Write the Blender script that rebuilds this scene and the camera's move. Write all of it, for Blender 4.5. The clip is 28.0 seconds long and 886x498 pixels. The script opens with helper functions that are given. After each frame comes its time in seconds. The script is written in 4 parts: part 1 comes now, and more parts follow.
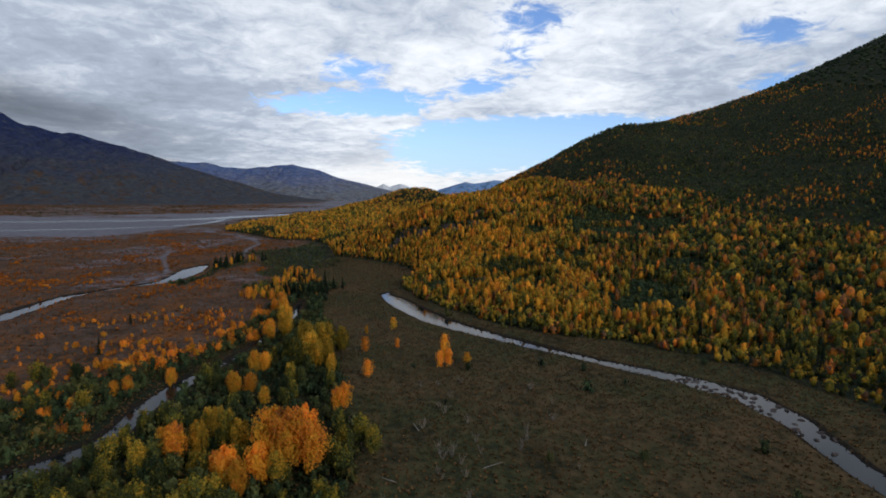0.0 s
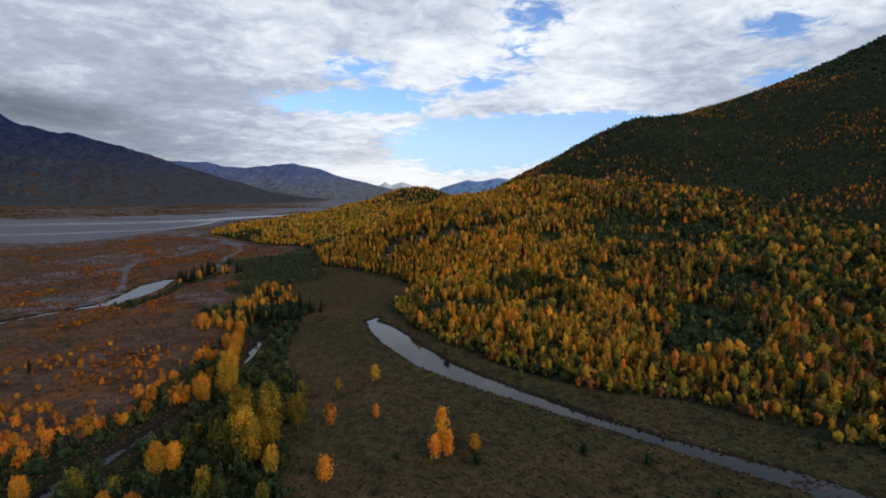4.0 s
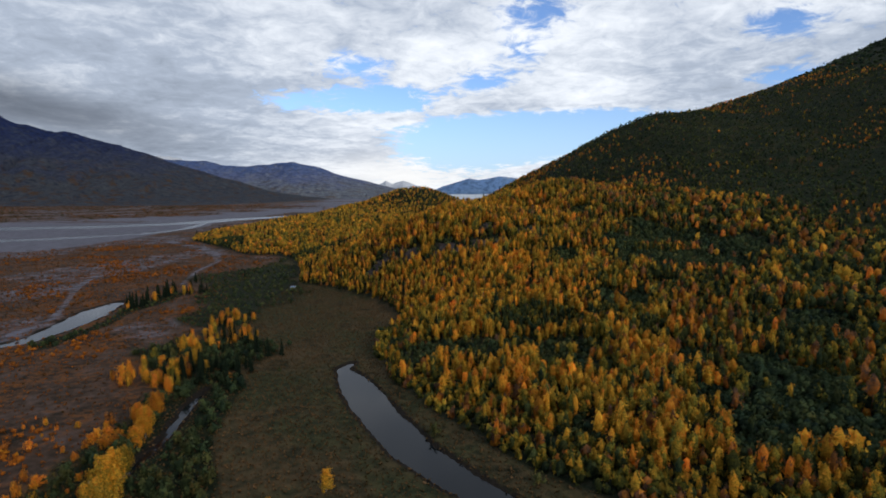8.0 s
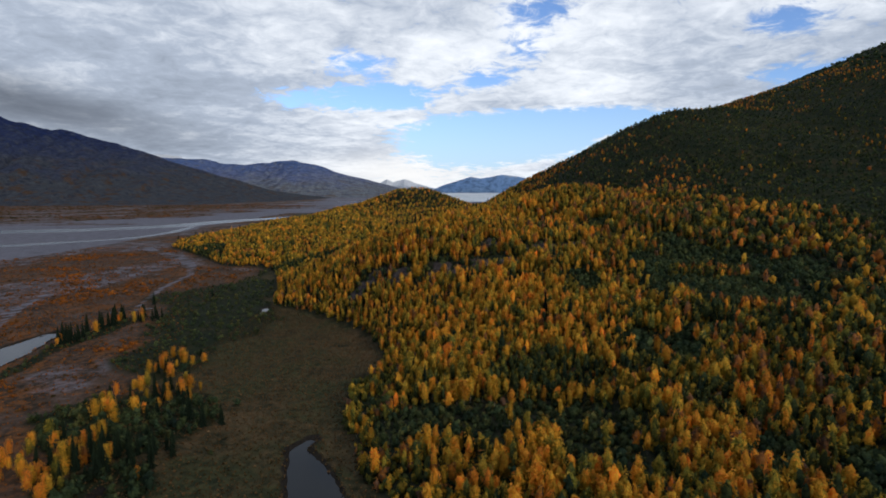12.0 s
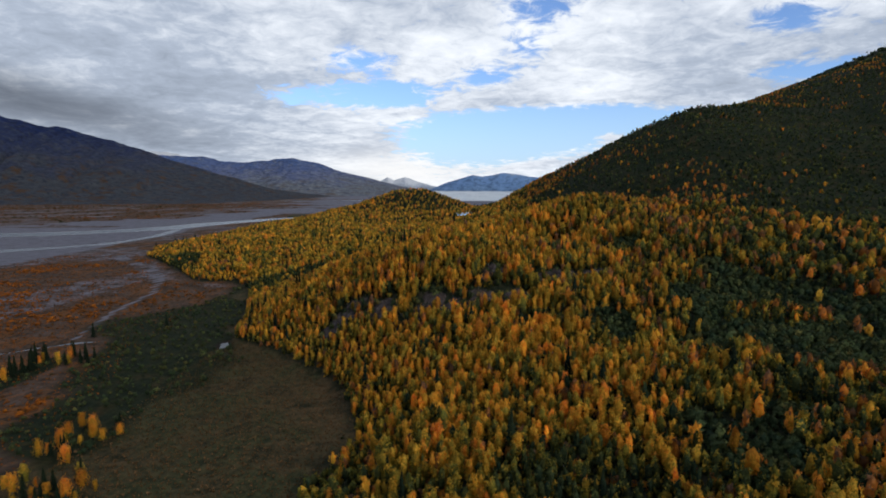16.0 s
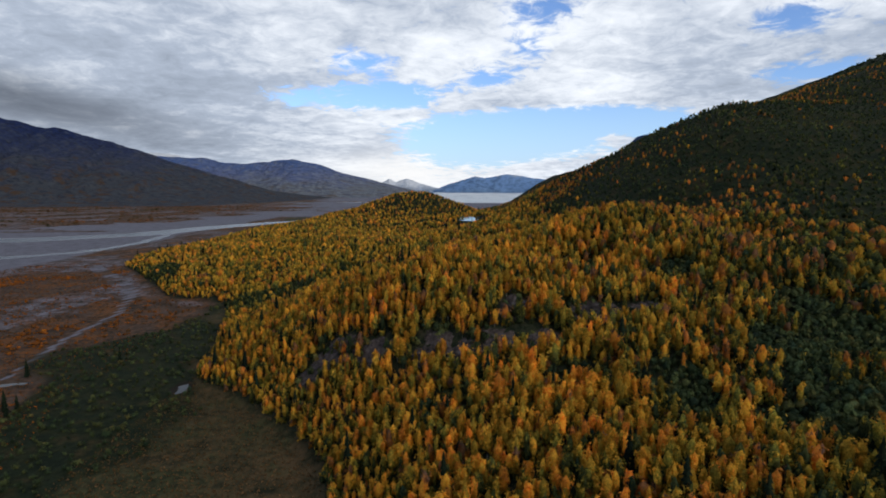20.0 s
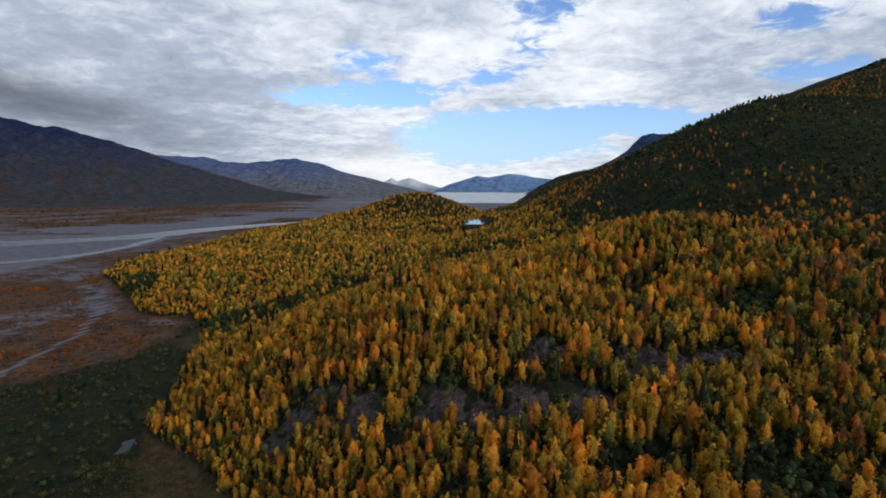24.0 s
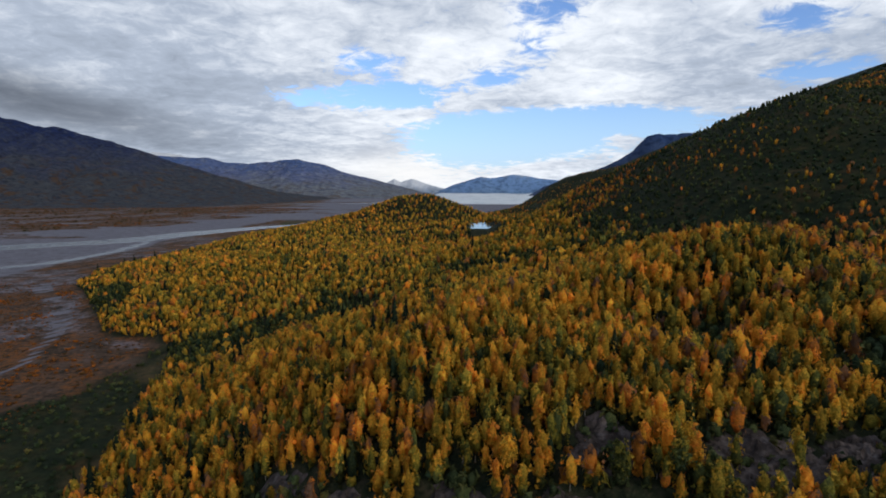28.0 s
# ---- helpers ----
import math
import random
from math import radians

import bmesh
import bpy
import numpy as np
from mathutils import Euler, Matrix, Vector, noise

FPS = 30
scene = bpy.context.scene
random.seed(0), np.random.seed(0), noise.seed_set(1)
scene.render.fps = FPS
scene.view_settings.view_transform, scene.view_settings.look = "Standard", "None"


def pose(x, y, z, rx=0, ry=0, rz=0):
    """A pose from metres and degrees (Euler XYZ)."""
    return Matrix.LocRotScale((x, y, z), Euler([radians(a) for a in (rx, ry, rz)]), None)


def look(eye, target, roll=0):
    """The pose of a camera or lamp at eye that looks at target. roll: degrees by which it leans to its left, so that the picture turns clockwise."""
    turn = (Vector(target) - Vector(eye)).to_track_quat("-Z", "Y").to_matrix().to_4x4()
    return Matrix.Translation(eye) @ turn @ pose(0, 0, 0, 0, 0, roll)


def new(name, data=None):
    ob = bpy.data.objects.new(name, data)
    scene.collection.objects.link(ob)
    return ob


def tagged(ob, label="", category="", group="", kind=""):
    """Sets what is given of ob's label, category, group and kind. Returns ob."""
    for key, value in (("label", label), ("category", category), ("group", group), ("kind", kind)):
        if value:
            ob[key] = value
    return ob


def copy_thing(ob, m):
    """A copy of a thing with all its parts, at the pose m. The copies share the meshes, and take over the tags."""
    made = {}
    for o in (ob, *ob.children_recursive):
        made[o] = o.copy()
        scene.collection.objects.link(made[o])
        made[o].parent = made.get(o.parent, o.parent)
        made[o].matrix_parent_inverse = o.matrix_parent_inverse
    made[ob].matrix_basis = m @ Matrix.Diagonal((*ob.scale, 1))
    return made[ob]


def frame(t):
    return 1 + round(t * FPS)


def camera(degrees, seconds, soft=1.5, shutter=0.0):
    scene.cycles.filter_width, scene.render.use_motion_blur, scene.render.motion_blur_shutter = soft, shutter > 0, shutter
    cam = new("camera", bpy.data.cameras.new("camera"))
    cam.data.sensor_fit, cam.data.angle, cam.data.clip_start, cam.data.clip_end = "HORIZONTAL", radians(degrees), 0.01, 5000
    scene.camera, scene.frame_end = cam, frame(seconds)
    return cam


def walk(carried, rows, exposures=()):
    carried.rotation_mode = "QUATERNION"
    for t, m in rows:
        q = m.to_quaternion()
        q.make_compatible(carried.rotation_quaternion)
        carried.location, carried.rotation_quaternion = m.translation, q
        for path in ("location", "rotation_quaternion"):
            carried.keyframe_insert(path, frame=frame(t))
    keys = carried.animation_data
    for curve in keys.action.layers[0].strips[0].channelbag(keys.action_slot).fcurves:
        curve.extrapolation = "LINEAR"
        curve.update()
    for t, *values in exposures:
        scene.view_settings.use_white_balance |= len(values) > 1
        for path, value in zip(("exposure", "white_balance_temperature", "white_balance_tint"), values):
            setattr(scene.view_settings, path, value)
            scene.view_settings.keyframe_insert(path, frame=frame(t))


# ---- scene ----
# ---------------------------------------------------------------- camera
cam = camera(80, 28.0, soft=1.85)
# seconds, x, y, z, tilt from straight down, heading to the left, roll to the left
PATH = [
    (0, 0.00, 0.00, 45.00, 84.158, -0.787, 0.422),
    (1, 0.32, 11.28, 45.33, 84.106, -0.707, 0.331),
    (2, 0.69, 22.51, 45.74, 84.054, -0.630, 0.244),
    (3, 1.18, 33.62, 46.28, 84.001, -0.557, 0.164),
    (4, 1.83, 44.58, 47.02, 83.947, -0.490, 0.097),
    (5, 2.69, 55.34, 48.00, 83.892, -0.429, 0.046),
    (6, 3.66, 65.88, 49.17, 83.838, -0.375, 0.008),
    (7, 4.67, 76.22, 50.43, 83.784, -0.325, -0.016),
    (8, 5.61, 86.36, 51.70, 83.734, -0.278, -0.031),
    (9, 6.40, 96.32, 52.90, 83.687, -0.231, -0.036),
    (10, 7.11, 106.22, 54.09, 83.639, -0.186, -0.033),
    (11, 7.81, 116.21, 55.31, 83.584, -0.141, -0.022),
    (12, 8.60, 126.44, 56.64, 83.517, -0.099, -0.004),
    (13, 9.50, 136.98, 58.09, 83.435, -0.057, 0.020),
    (14, 10.41, 147.68, 59.58, 83.352, -0.017, 0.047),
    (15, 11.17, 158.33, 60.98, 83.286, 0.024, 0.072),
    (16, 11.61, 168.72, 62.16, 83.254, 0.066, 0.090),
    (17, 11.62, 178.66, 63.03, 83.266, 0.110, 0.098),
    (18, 11.30, 188.20, 63.67, 83.307, 0.157, 0.099),
    (19, 10.79, 197.41, 64.19, 83.353, 0.207, 0.098),
    (20, 10.25, 206.36, 64.71, 83.382, 0.260, 0.099),
    (21, 9.77, 215.13, 65.30, 83.378, 0.317, 0.105),
    (22, 9.37, 223.77, 65.95, 83.350, 0.377, 0.115),
    (23, 9.01, 232.33, 66.57, 83.315, 0.443, 0.127),
    (24, 8.68, 240.87, 67.10, 83.291, 0.513, 0.137),
    (25, 8.36, 249.43, 67.49, 83.289, 0.588, 0.145),
    (26, 8.02, 258.01, 67.77, 83.308, 0.667, 0.150),
    (27, 7.69, 266.60, 67.97, 83.339, 0.749, 0.154),
    (28, 7.36, 275.19, 68.13, 83.378, 0.832, 0.156),
]
walk(cam, [(t, pose(x, y, z, a, 0, b) @ pose(0, 0, 0, 0, 0, r)) for t, x, y, z, a, b, r in PATH])
# ---- end of camera ----

# ---------------------------------------------------------------- light
SUN_EL, SUN_AZ = radians(24), radians(135)      # azimuth from +y, clockwise
sun = new("sun", bpy.data.lights.new("sun", "SUN"))
sun.data.energy, sun.data.angle, sun.data.color = 1.2, radians(24), (1.0, 0.90, 0.76)
sun.matrix_world = look((0, 0, 0), (-math.sin(SUN_AZ) * math.cos(SUN_EL), -math.cos(SUN_AZ) * math.cos(SUN_EL), -math.sin(SUN_EL)))
scene.view_settings.exposure = 0.0


class Nodes:
    """Short-hand for building a node tree."""

    def __init__(self, tree):
        self.tree = tree
        tree.nodes.clear()

    def add(self, kind, inputs=(), **settings):
        n = self.tree.nodes.new(kind)
        for k, v in settings.items():
            setattr(n, k, v)
        for k, v in dict(inputs).items():
            self.put(n, k, v)
        return n

    def put(self, n, key, v):
        socket = n.inputs[key]
        if isinstance(v, bpy.types.NodeSocket):
            self.tree.links.new(v, socket)
        else:
            socket.default_value = v

    def math(self, op, a, b=0.0, c=0.0, clamp=False):
        return self.add("ShaderNodeMath", {0: a, 1: b, 2: c}, operation=op, use_clamp=clamp).outputs[0]

    def noise(self, vector, scale, detail=3.0, rough=0.55, distort=0.0):
        return self.add("ShaderNodeTexNoise", {"Vector": vector, "Scale": scale, "Detail": detail, "Roughness": rough, "Distortion": distort}).outputs["Fac"]

    def ramp(self, fac, stops, mode="LINEAR"):
        n = self.add("ShaderNodeValToRGB", {"Fac": fac})
        n.color_ramp.interpolation = mode
        while len(n.color_ramp.elements) < len(stops):
            n.color_ramp.elements.new(0.5)
        for e, (p, col) in zip(n.color_ramp.elements, stops):
            e.position, e.color = p, (*col, 1.0)
        return n.outputs["Color"]

    def mix(self, fac, a, b, mode="MIX"):
        n = self.add("ShaderNodeMix", data_type="RGBA", blend_type=mode)
        for s, v in ((n.inputs[0], fac), (n.inputs[6], a), (n.inputs[7], b)):
            if isinstance(v, bpy.types.NodeSocket):
                self.tree.links.new(v, s)
            else:
                s.default_value = v if isinstance(v, float) else (*v, 1.0)
        return n.outputs[2]

    def smooth(self, v, lo, hi):
        return self.add("ShaderNodeMapRange", {"Value": v, "From Min": lo, "From Max": hi}, interpolation_type="SMOOTHSTEP").outputs[0]


# clear gaps in the cloud deck: azimuth, elevation, half width, half height (degrees), strength
GAPS = [
    (-15.0, 9.1, 5.0, 1.2, 1.0), (-6.0, 9.4, 5.0, 1.5, 1.2), (-9.0, 12.8, 3.5, 1.0, 0.9), (4.4, 11.1, 3.0, 1.4, 0.8),
    (9.0, 14.4, 2.2, 1.6, 0.6), (9.5, 17.8, 4.0, 1.7, 0.75), (32.0, 14.6, 3.0, 1.3, 0.8), (33.0, 10.0, 4.5, 0.9, 1.0),
    (7.0, 5.6, 9.0, 2.1, 1.7), (17.0, 6.4, 8.0, 1.6, 1.3), (0.0, 5.2, 4.0, 1.4, 0.8), (4.0, 3.0, 6.0, 1.2, 0.6),
]
# thicker cloud between the gaps, in the same way
BANKS = [
    (-5.0, 7.6, 3.2, 0.6, -0.8), (1.0, 8.5, 3.0, 0.6, -0.5), (7.0, 9.3, 5.0, 0.8, -0.6), (16.0, 9.6, 7.0, 1.0, -0.6), (25.0, 9.2, 5.0, 0.9, -0.5),
    (17.5, 5.0, 2.2, 0.7, -1.0), (10.0, 1.7, 4.0, 0.8, -0.7), (-15.0, 4.4, 6.0, 1.6, -1.0), (-25.0, 5.2, 8.0, 3.0, -0.9), (-27.0, 13.0, 12.0, 5.0, -0.6), (20.0, 13.0, 6.0, 2.0, -0.4),
]


def make_world():
    w = bpy.data.worlds.new("sky")
    scene.world = w
    w.use_nodes = True
    N = Nodes(w.node_tree)
    co = N.add("ShaderNodeTexCoord").outputs["Generated"]
    sep = N.add("ShaderNodeSeparateXYZ", {0: co})
    X, Y, Z = sep.outputs
    az = N.math("MULTIPLY", N.math("ARCTAN2", X, Y), 57.2958)
    el = N.math("MULTIPLY", N.math("ARCSINE", Z), 57.2958)
    up = N.math("ADD", N.math("MAXIMUM", Z, 0.0), 0.16)
    deck = N.add("ShaderNodeCombineXYZ", {0: N.math("DIVIDE", X, up), 1: N.math("DIVIDE", Y, up), 2: 0.0}).outputs[0]
    n1 = N.noise(deck, 2.2, 7.0, 0.62, 0.6)
    n2 = N.noise(deck, 8.5, 7.0, 0.66, 0.5)
    n3 = N.noise(deck, 0.9, 3.0, 0.5)
    gap = None
    for a, e, wa, we, s in GAPS + BANKS:
        dx = N.math("DIVIDE", N.math("SUBTRACT", az, a), wa)
        dy = N.math("DIVIDE", N.math("SUBTRACT", el, e), we)
        r = N.math("ADD", N.math("MULTIPLY", dx, dx), N.math("MULTIPLY", dy, dy))
        g = N.math("MULTIPLY", N.math("EXPONENT", N.math("MULTIPLY", r, -0.8)), s * 1.12)
        gap = g if gap is None else N.math("ADD", gap, g)
    wob = N.math("MULTIPLY_ADD", n1, 1.3, N.math("MULTIPLY_ADD", n2, 2.5, -1.86))
    clear = N.smooth(N.math("ADD", gap, wob), 0.30, 0.95)
    sky = N.add("ShaderNodeTexSky", sky_type="NISHITA", sun_disc=False, sun_elevation=SUN_EL, sun_rotation=SUN_AZ, altitude=200.0, dust_density=0.4, ozone_density=2.0)
    low = N.smooth(el, 12.0, -1.0)
    blue = N.mix(N.math("MULTIPLY", low, 0.72), N.mix(1.0, sky.outputs[0], (0.120, 0.138, 0.180), "MULTIPLY"), (0.46, 0.66, 0.93))
    # cloud brightness: white where thin, grey where thick, darker overhead and over the left range
    thick = N.math("ADD", N.math("MULTIPLY", n3, 0.6), N.math("ADD", N.math("MULTIPLY", n1, 0.45), N.math("MULTIPLY_ADD", n2, 0.4, -0.02)))
    thick = N.math("ADD", thick, N.math("MULTIPLY", N.math("ABSOLUTE", N.math("ADD", az, -6.0)), 0.0042))
    lit = N.ramp(N.math("MULTIPLY", thick, 0.75), [(0.37, (1.12, 1.15, 1.19)), (0.50, (0.86, 0.915, 1.0)), (0.64, (0.46, 0.53, 0.65)), (0.85, (0.24, 0.285, 0.36))])
    bx = N.math("DIVIDE", N.math("SUBTRACT", az, -40.0), 15.0)
    by = N.math("DIVIDE", N.math("SUBTRACT", el, N.math("MULTIPLY_ADD", az, -0.175, 0.6)), 2.1)
    bank = N.math("EXPONENT", N.math("MULTIPLY", N.math("ADD", N.math("MULTIPLY", bx, bx), N.math("MULTIPLY", by, by)), -1.0))
    lit = N.mix(N.math("MULTIPLY", bank, N.math("MULTIPLY_ADD", n1, 0.7, 0.6), clamp=True), lit, (0.145, 0.170, 0.215))
    hx = N.math("DIVIDE", N.math("ADD", az, 4.0), 9.0)
    hy = N.math("DIVIDE", N.math("ADD", el, -1.5), 2.4)
    bright = N.math("EXPONENT", N.math("MULTIPLY", N.math("ADD", N.math("MULTIPLY", hx, hx), N.math("MULTIPLY", hy, hy)), -1.0))
    lit = N.mix(N.math("MULTIPLY", bright, 0.9), lit, (1.0, 1.0, 1.0))
    over = N.smooth(el, 13.0, 42.0)
    lit = N.mix(N.math("MULTIPLY", over, 0.85), lit, (0.29, 0.345, 0.44))
    col = N.mix(clear, lit, blue)
    bg = N.add("ShaderNodeBackground", {"Color": col, "Strength": 1.0})
    N.add("ShaderNodeOutputWorld", {"Surface": bg.outputs[0]})


make_world()


# ---------------------------------------------------------------- materials
def material(name, build, rough=0.85, bump=0.0, bump_scale=1.0, translucent=0.0, spec=0.3):
    """build(N, position) gives the colour socket and, optionally, a height socket."""
    m = bpy.data.materials.new(name)
    m.use_nodes = True
    N = Nodes(m.node_tree)
    pos = N.add("ShaderNodeNewGeometry").outputs["Position"]
    made = build(N, pos)
    col, height = made if isinstance(made, tuple) else (made, None)
    p = N.add("ShaderNodeBsdfPrincipled", {"Base Color": col, "Roughness": rough, "Specular IOR Level": spec})
    if height is not None and bump:
        b = N.add("ShaderNodeBump", {"Strength": bump, "Distance": bump_scale, "Height": height})
        N.put(p, "Normal", b.outputs[0])
    shader = p.outputs[0]
    if translucent:
        t = N.add("ShaderNodeBsdfTranslucent", {"Color": col})
        shader = N.add("ShaderNodeMixShader", {0: translucent, 1: shader, 2: t.outputs[0]}).outputs[0]
    N.add("ShaderNodeOutputMaterial", {"Surface": shader})
    return m


LEAF_RAMP = [(0.0, (0.026, 0.048, 0.028)), (0.2, (0.100, 0.115, 0.036)), (0.29, (0.225, 0.205, 0.034)), (0.38, (0.44, 0.298, 0.042)), (0.54, (0.72, 0.405, 0.046)), (0.78, (0.78, 0.292, 0.040)), (0.93, (0.30, 0.135, 0.052)), (1.0, (0.17, 0.10, 0.065))]


def leaf_build(stops, by_object):
    """Leaf colours: one tint a plant, with sprays, painted dark gaps and single leaves over it."""
    def build(N, pos):
        tint = N.add("ShaderNodeAttribute", attribute_name="tint").outputs["Fac"]
        if by_object:
            rand = N.add("ShaderNodeObjectInfo").outputs["Random"]
            tint = N.math("ADD", tint, N.math("MULTIPLY_ADD", rand, 0.20, -0.10))
        isle = N.add("ShaderNodeNewGeometry").outputs["Random Per Island"]
        sprays, leaves = N.noise(pos, 0.8, 3.0), N.noise(pos, 3.4, 4.0, 0.7)
        v = N.math("ADD", tint, N.math("MULTIPLY_ADD", isle, 0.14, -0.07))
        v = N.math("ADD", v, N.math("MULTIPLY_ADD", sprays, 0.30, -0.15))
        v = N.math("ADD", v, N.math("MULTIPLY_ADD", leaves, 0.24, -0.12))
        col = N.ramp(v, stops)
        # shade between the leaves put into the colour as noise-dark gaps
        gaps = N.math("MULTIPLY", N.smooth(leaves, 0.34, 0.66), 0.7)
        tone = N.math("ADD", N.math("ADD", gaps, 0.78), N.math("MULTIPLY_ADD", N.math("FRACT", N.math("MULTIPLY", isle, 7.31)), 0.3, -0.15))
        lush = N.add("ShaderNodeAttribute", attribute_name="tone").outputs["Fac"]
        if by_object:
            lush = N.math("MULTIPLY_ADD", N.math("FRACT", N.math("MULTIPLY", rand, 13.7)), 0.7, -0.25)
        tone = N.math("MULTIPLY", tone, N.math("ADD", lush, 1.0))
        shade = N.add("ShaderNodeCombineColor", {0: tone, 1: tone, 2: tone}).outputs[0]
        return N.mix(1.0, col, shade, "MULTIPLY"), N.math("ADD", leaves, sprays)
    return build


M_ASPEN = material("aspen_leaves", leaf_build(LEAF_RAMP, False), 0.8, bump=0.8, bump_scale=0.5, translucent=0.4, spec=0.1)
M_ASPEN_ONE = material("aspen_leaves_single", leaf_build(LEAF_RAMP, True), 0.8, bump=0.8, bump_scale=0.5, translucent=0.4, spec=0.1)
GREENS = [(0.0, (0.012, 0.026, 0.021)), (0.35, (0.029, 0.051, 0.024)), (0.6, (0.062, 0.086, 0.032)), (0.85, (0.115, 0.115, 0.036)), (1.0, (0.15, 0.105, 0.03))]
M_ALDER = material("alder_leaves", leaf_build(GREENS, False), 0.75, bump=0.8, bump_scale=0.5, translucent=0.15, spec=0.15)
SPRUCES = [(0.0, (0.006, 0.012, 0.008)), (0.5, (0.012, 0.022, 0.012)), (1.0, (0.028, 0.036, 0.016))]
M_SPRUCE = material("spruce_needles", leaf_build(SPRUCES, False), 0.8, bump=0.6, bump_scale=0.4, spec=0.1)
SEDGES = [(0.0, (0.026, 0.034, 0.015)), (0.28, (0.058, 0.056, 0.024)), (0.52, (0.115, 0.068, 0.031)), (0.8, (0.16, 0.094, 0.045)), (1.0, (0.18, 0.12, 0.066))]
M_SEDGE = material("sedge_tussock", leaf_build(SEDGES, False), 0.9, spec=0.05)
REDS = [(0.0, (0.03, 0.035, 0.012)), (0.3, (0.09, 0.05, 0.02)), (0.55, (0.22, 0.075, 0.018)), (0.8, (0.36, 0.11, 0.014)), (1.0, (0.42, 0.17, 0.014))]
M_RED = material("autumn_shrub", leaf_build(REDS, False), 0.85, bump=0.7, bump_scale=0.4, spec=0.05)
M_BARK = material("pale_bark", lambda N, p: N.ramp(N.noise(p, 3.0, 4.0), [(0.3, (0.10, 0.085, 0.065)), (0.55, (0.34, 0.31, 0.26)), (0.8, (0.46, 0.43, 0.37))]), 0.9)
M_DARKBARK = material("dark_bark", lambda N, p: N.ramp(N.noise(p, 3.0, 4.0), [(0.3, (0.03, 0.024, 0.018)), (0.7, (0.09, 0.07, 0.05))]), 0.9)
M_DEADWOOD = material("grey_dead_wood", lambda N, p: N.ramp(N.noise(p, 2.0, 4.0), [(0.3, (0.13, 0.11, 0.09)), (0.7, (0.30, 0.27, 0.23))]), 0.9)


def ground_build(N, pos):
    """Marsh sedge, red flats, gravel and forest floor, blended by the ground's own zone attributes."""
    zone = {k: N.add("ShaderNodeAttribute", attribute_name=k).outputs["Fac"] for k in ("flats", "gravel", "floor", "thicket", "mud")}
    big, mid, fine, grit = N.noise(pos, 0.018, 4.0), N.noise(pos, 0.09, 5.0, 0.62), N.noise(pos, 0.45, 5.0, 0.65), N.noise(pos, 2.2, 3.0, 0.6)
    sedge = N.ramp(N.math("ADD", N.math("MULTIPLY", mid, 0.55), N.math("MULTIPLY", fine, 0.45)), [(0.38, (0.022, 0.024, 0.012)), (0.46, (0.062, 0.049, 0.024)), (0.54, (0.112, 0.073, 0.036)), (0.66, (0.156, 0.102, 0.052))])
    sedge = N.mix(N.smooth(N.math("MULTIPLY_ADD", mid, 0.5, N.math("MULTIPLY", big, 0.5)), 0.44, 0.56), sedge, N.ramp(fine, [(0.38, (0.024, 0.030, 0.014)), (0.62, (0.074, 0.070, 0.030))]))
    flats = N.ramp(N.math("ADD", N.math("MULTIPLY", mid, 0.5), N.math("MULTIPLY", fine, 0.5)), [(0.38, (0.030, 0.026, 0.018)), (0.46, (0.066, 0.043, 0.029)), (0.54, (0.105, 0.068, 0.050)), (0.66, (0.150, 0.118, 0.108))])
    rust = N.math("ADD", N.math("MULTIPLY", N.noise(pos, 0.05, 5.0, 0.7), 0.55), N.math("MULTIPLY", fine, 0.45))
    flats = N.mix(N.math("MULTIPLY", N.smooth(rust, 0.48, 0.59), 0.85), flats, N.ramp(grit, [(0.35, (0.130, 0.052, 0.020)), (0.65, (0.270, 0.105, 0.028))]))
    gravel = N.ramp(N.math("ADD", N.math("MULTIPLY", fine, 0.5), N.math("MULTIPLY", mid, 0.5)), [(0.36, (0.110, 0.106, 0.124)), (0.5, (0.180, 0.176, 0.208)), (0.66, (0.250, 0.246, 0.288))])
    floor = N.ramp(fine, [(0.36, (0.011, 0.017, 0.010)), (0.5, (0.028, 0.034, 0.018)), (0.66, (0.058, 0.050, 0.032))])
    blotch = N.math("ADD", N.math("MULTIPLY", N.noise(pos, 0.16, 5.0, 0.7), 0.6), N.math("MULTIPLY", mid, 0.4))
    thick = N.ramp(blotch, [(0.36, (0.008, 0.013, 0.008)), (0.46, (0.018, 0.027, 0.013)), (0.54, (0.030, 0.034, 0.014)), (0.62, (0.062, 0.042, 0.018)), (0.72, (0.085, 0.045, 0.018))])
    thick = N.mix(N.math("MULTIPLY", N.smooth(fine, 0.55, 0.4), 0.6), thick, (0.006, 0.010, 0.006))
    wob = N.math("MULTIPLY_ADD", mid, 0.9, N.math("MULTIPLY_ADD", fine, 0.5, -0.7))
    sharp = {k: N.smooth(N.math("ADD", v, N.math("MULTIPLY", wob, 0.8)), 0.3, 0.7) for k, v in zone.items()}
    col = N.mix(sharp["flats"], sedge, flats)
    col = N.mix(sharp["gravel"], col, gravel)
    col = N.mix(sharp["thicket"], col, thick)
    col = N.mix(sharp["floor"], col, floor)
    col = N.mix(sharp["mud"], col, N.ramp(grit, [(0.3, (0.012, 0.010, 0.008)), (0.7, (0.035, 0.028, 0.022))]))
    return col, N.math("ADD", fine, N.math("MULTIPLY", grit, 0.5))


M_GROUND = material("valley_ground", ground_build, 0.95, bump=0.7, bump_scale=0.9, spec=0.1)


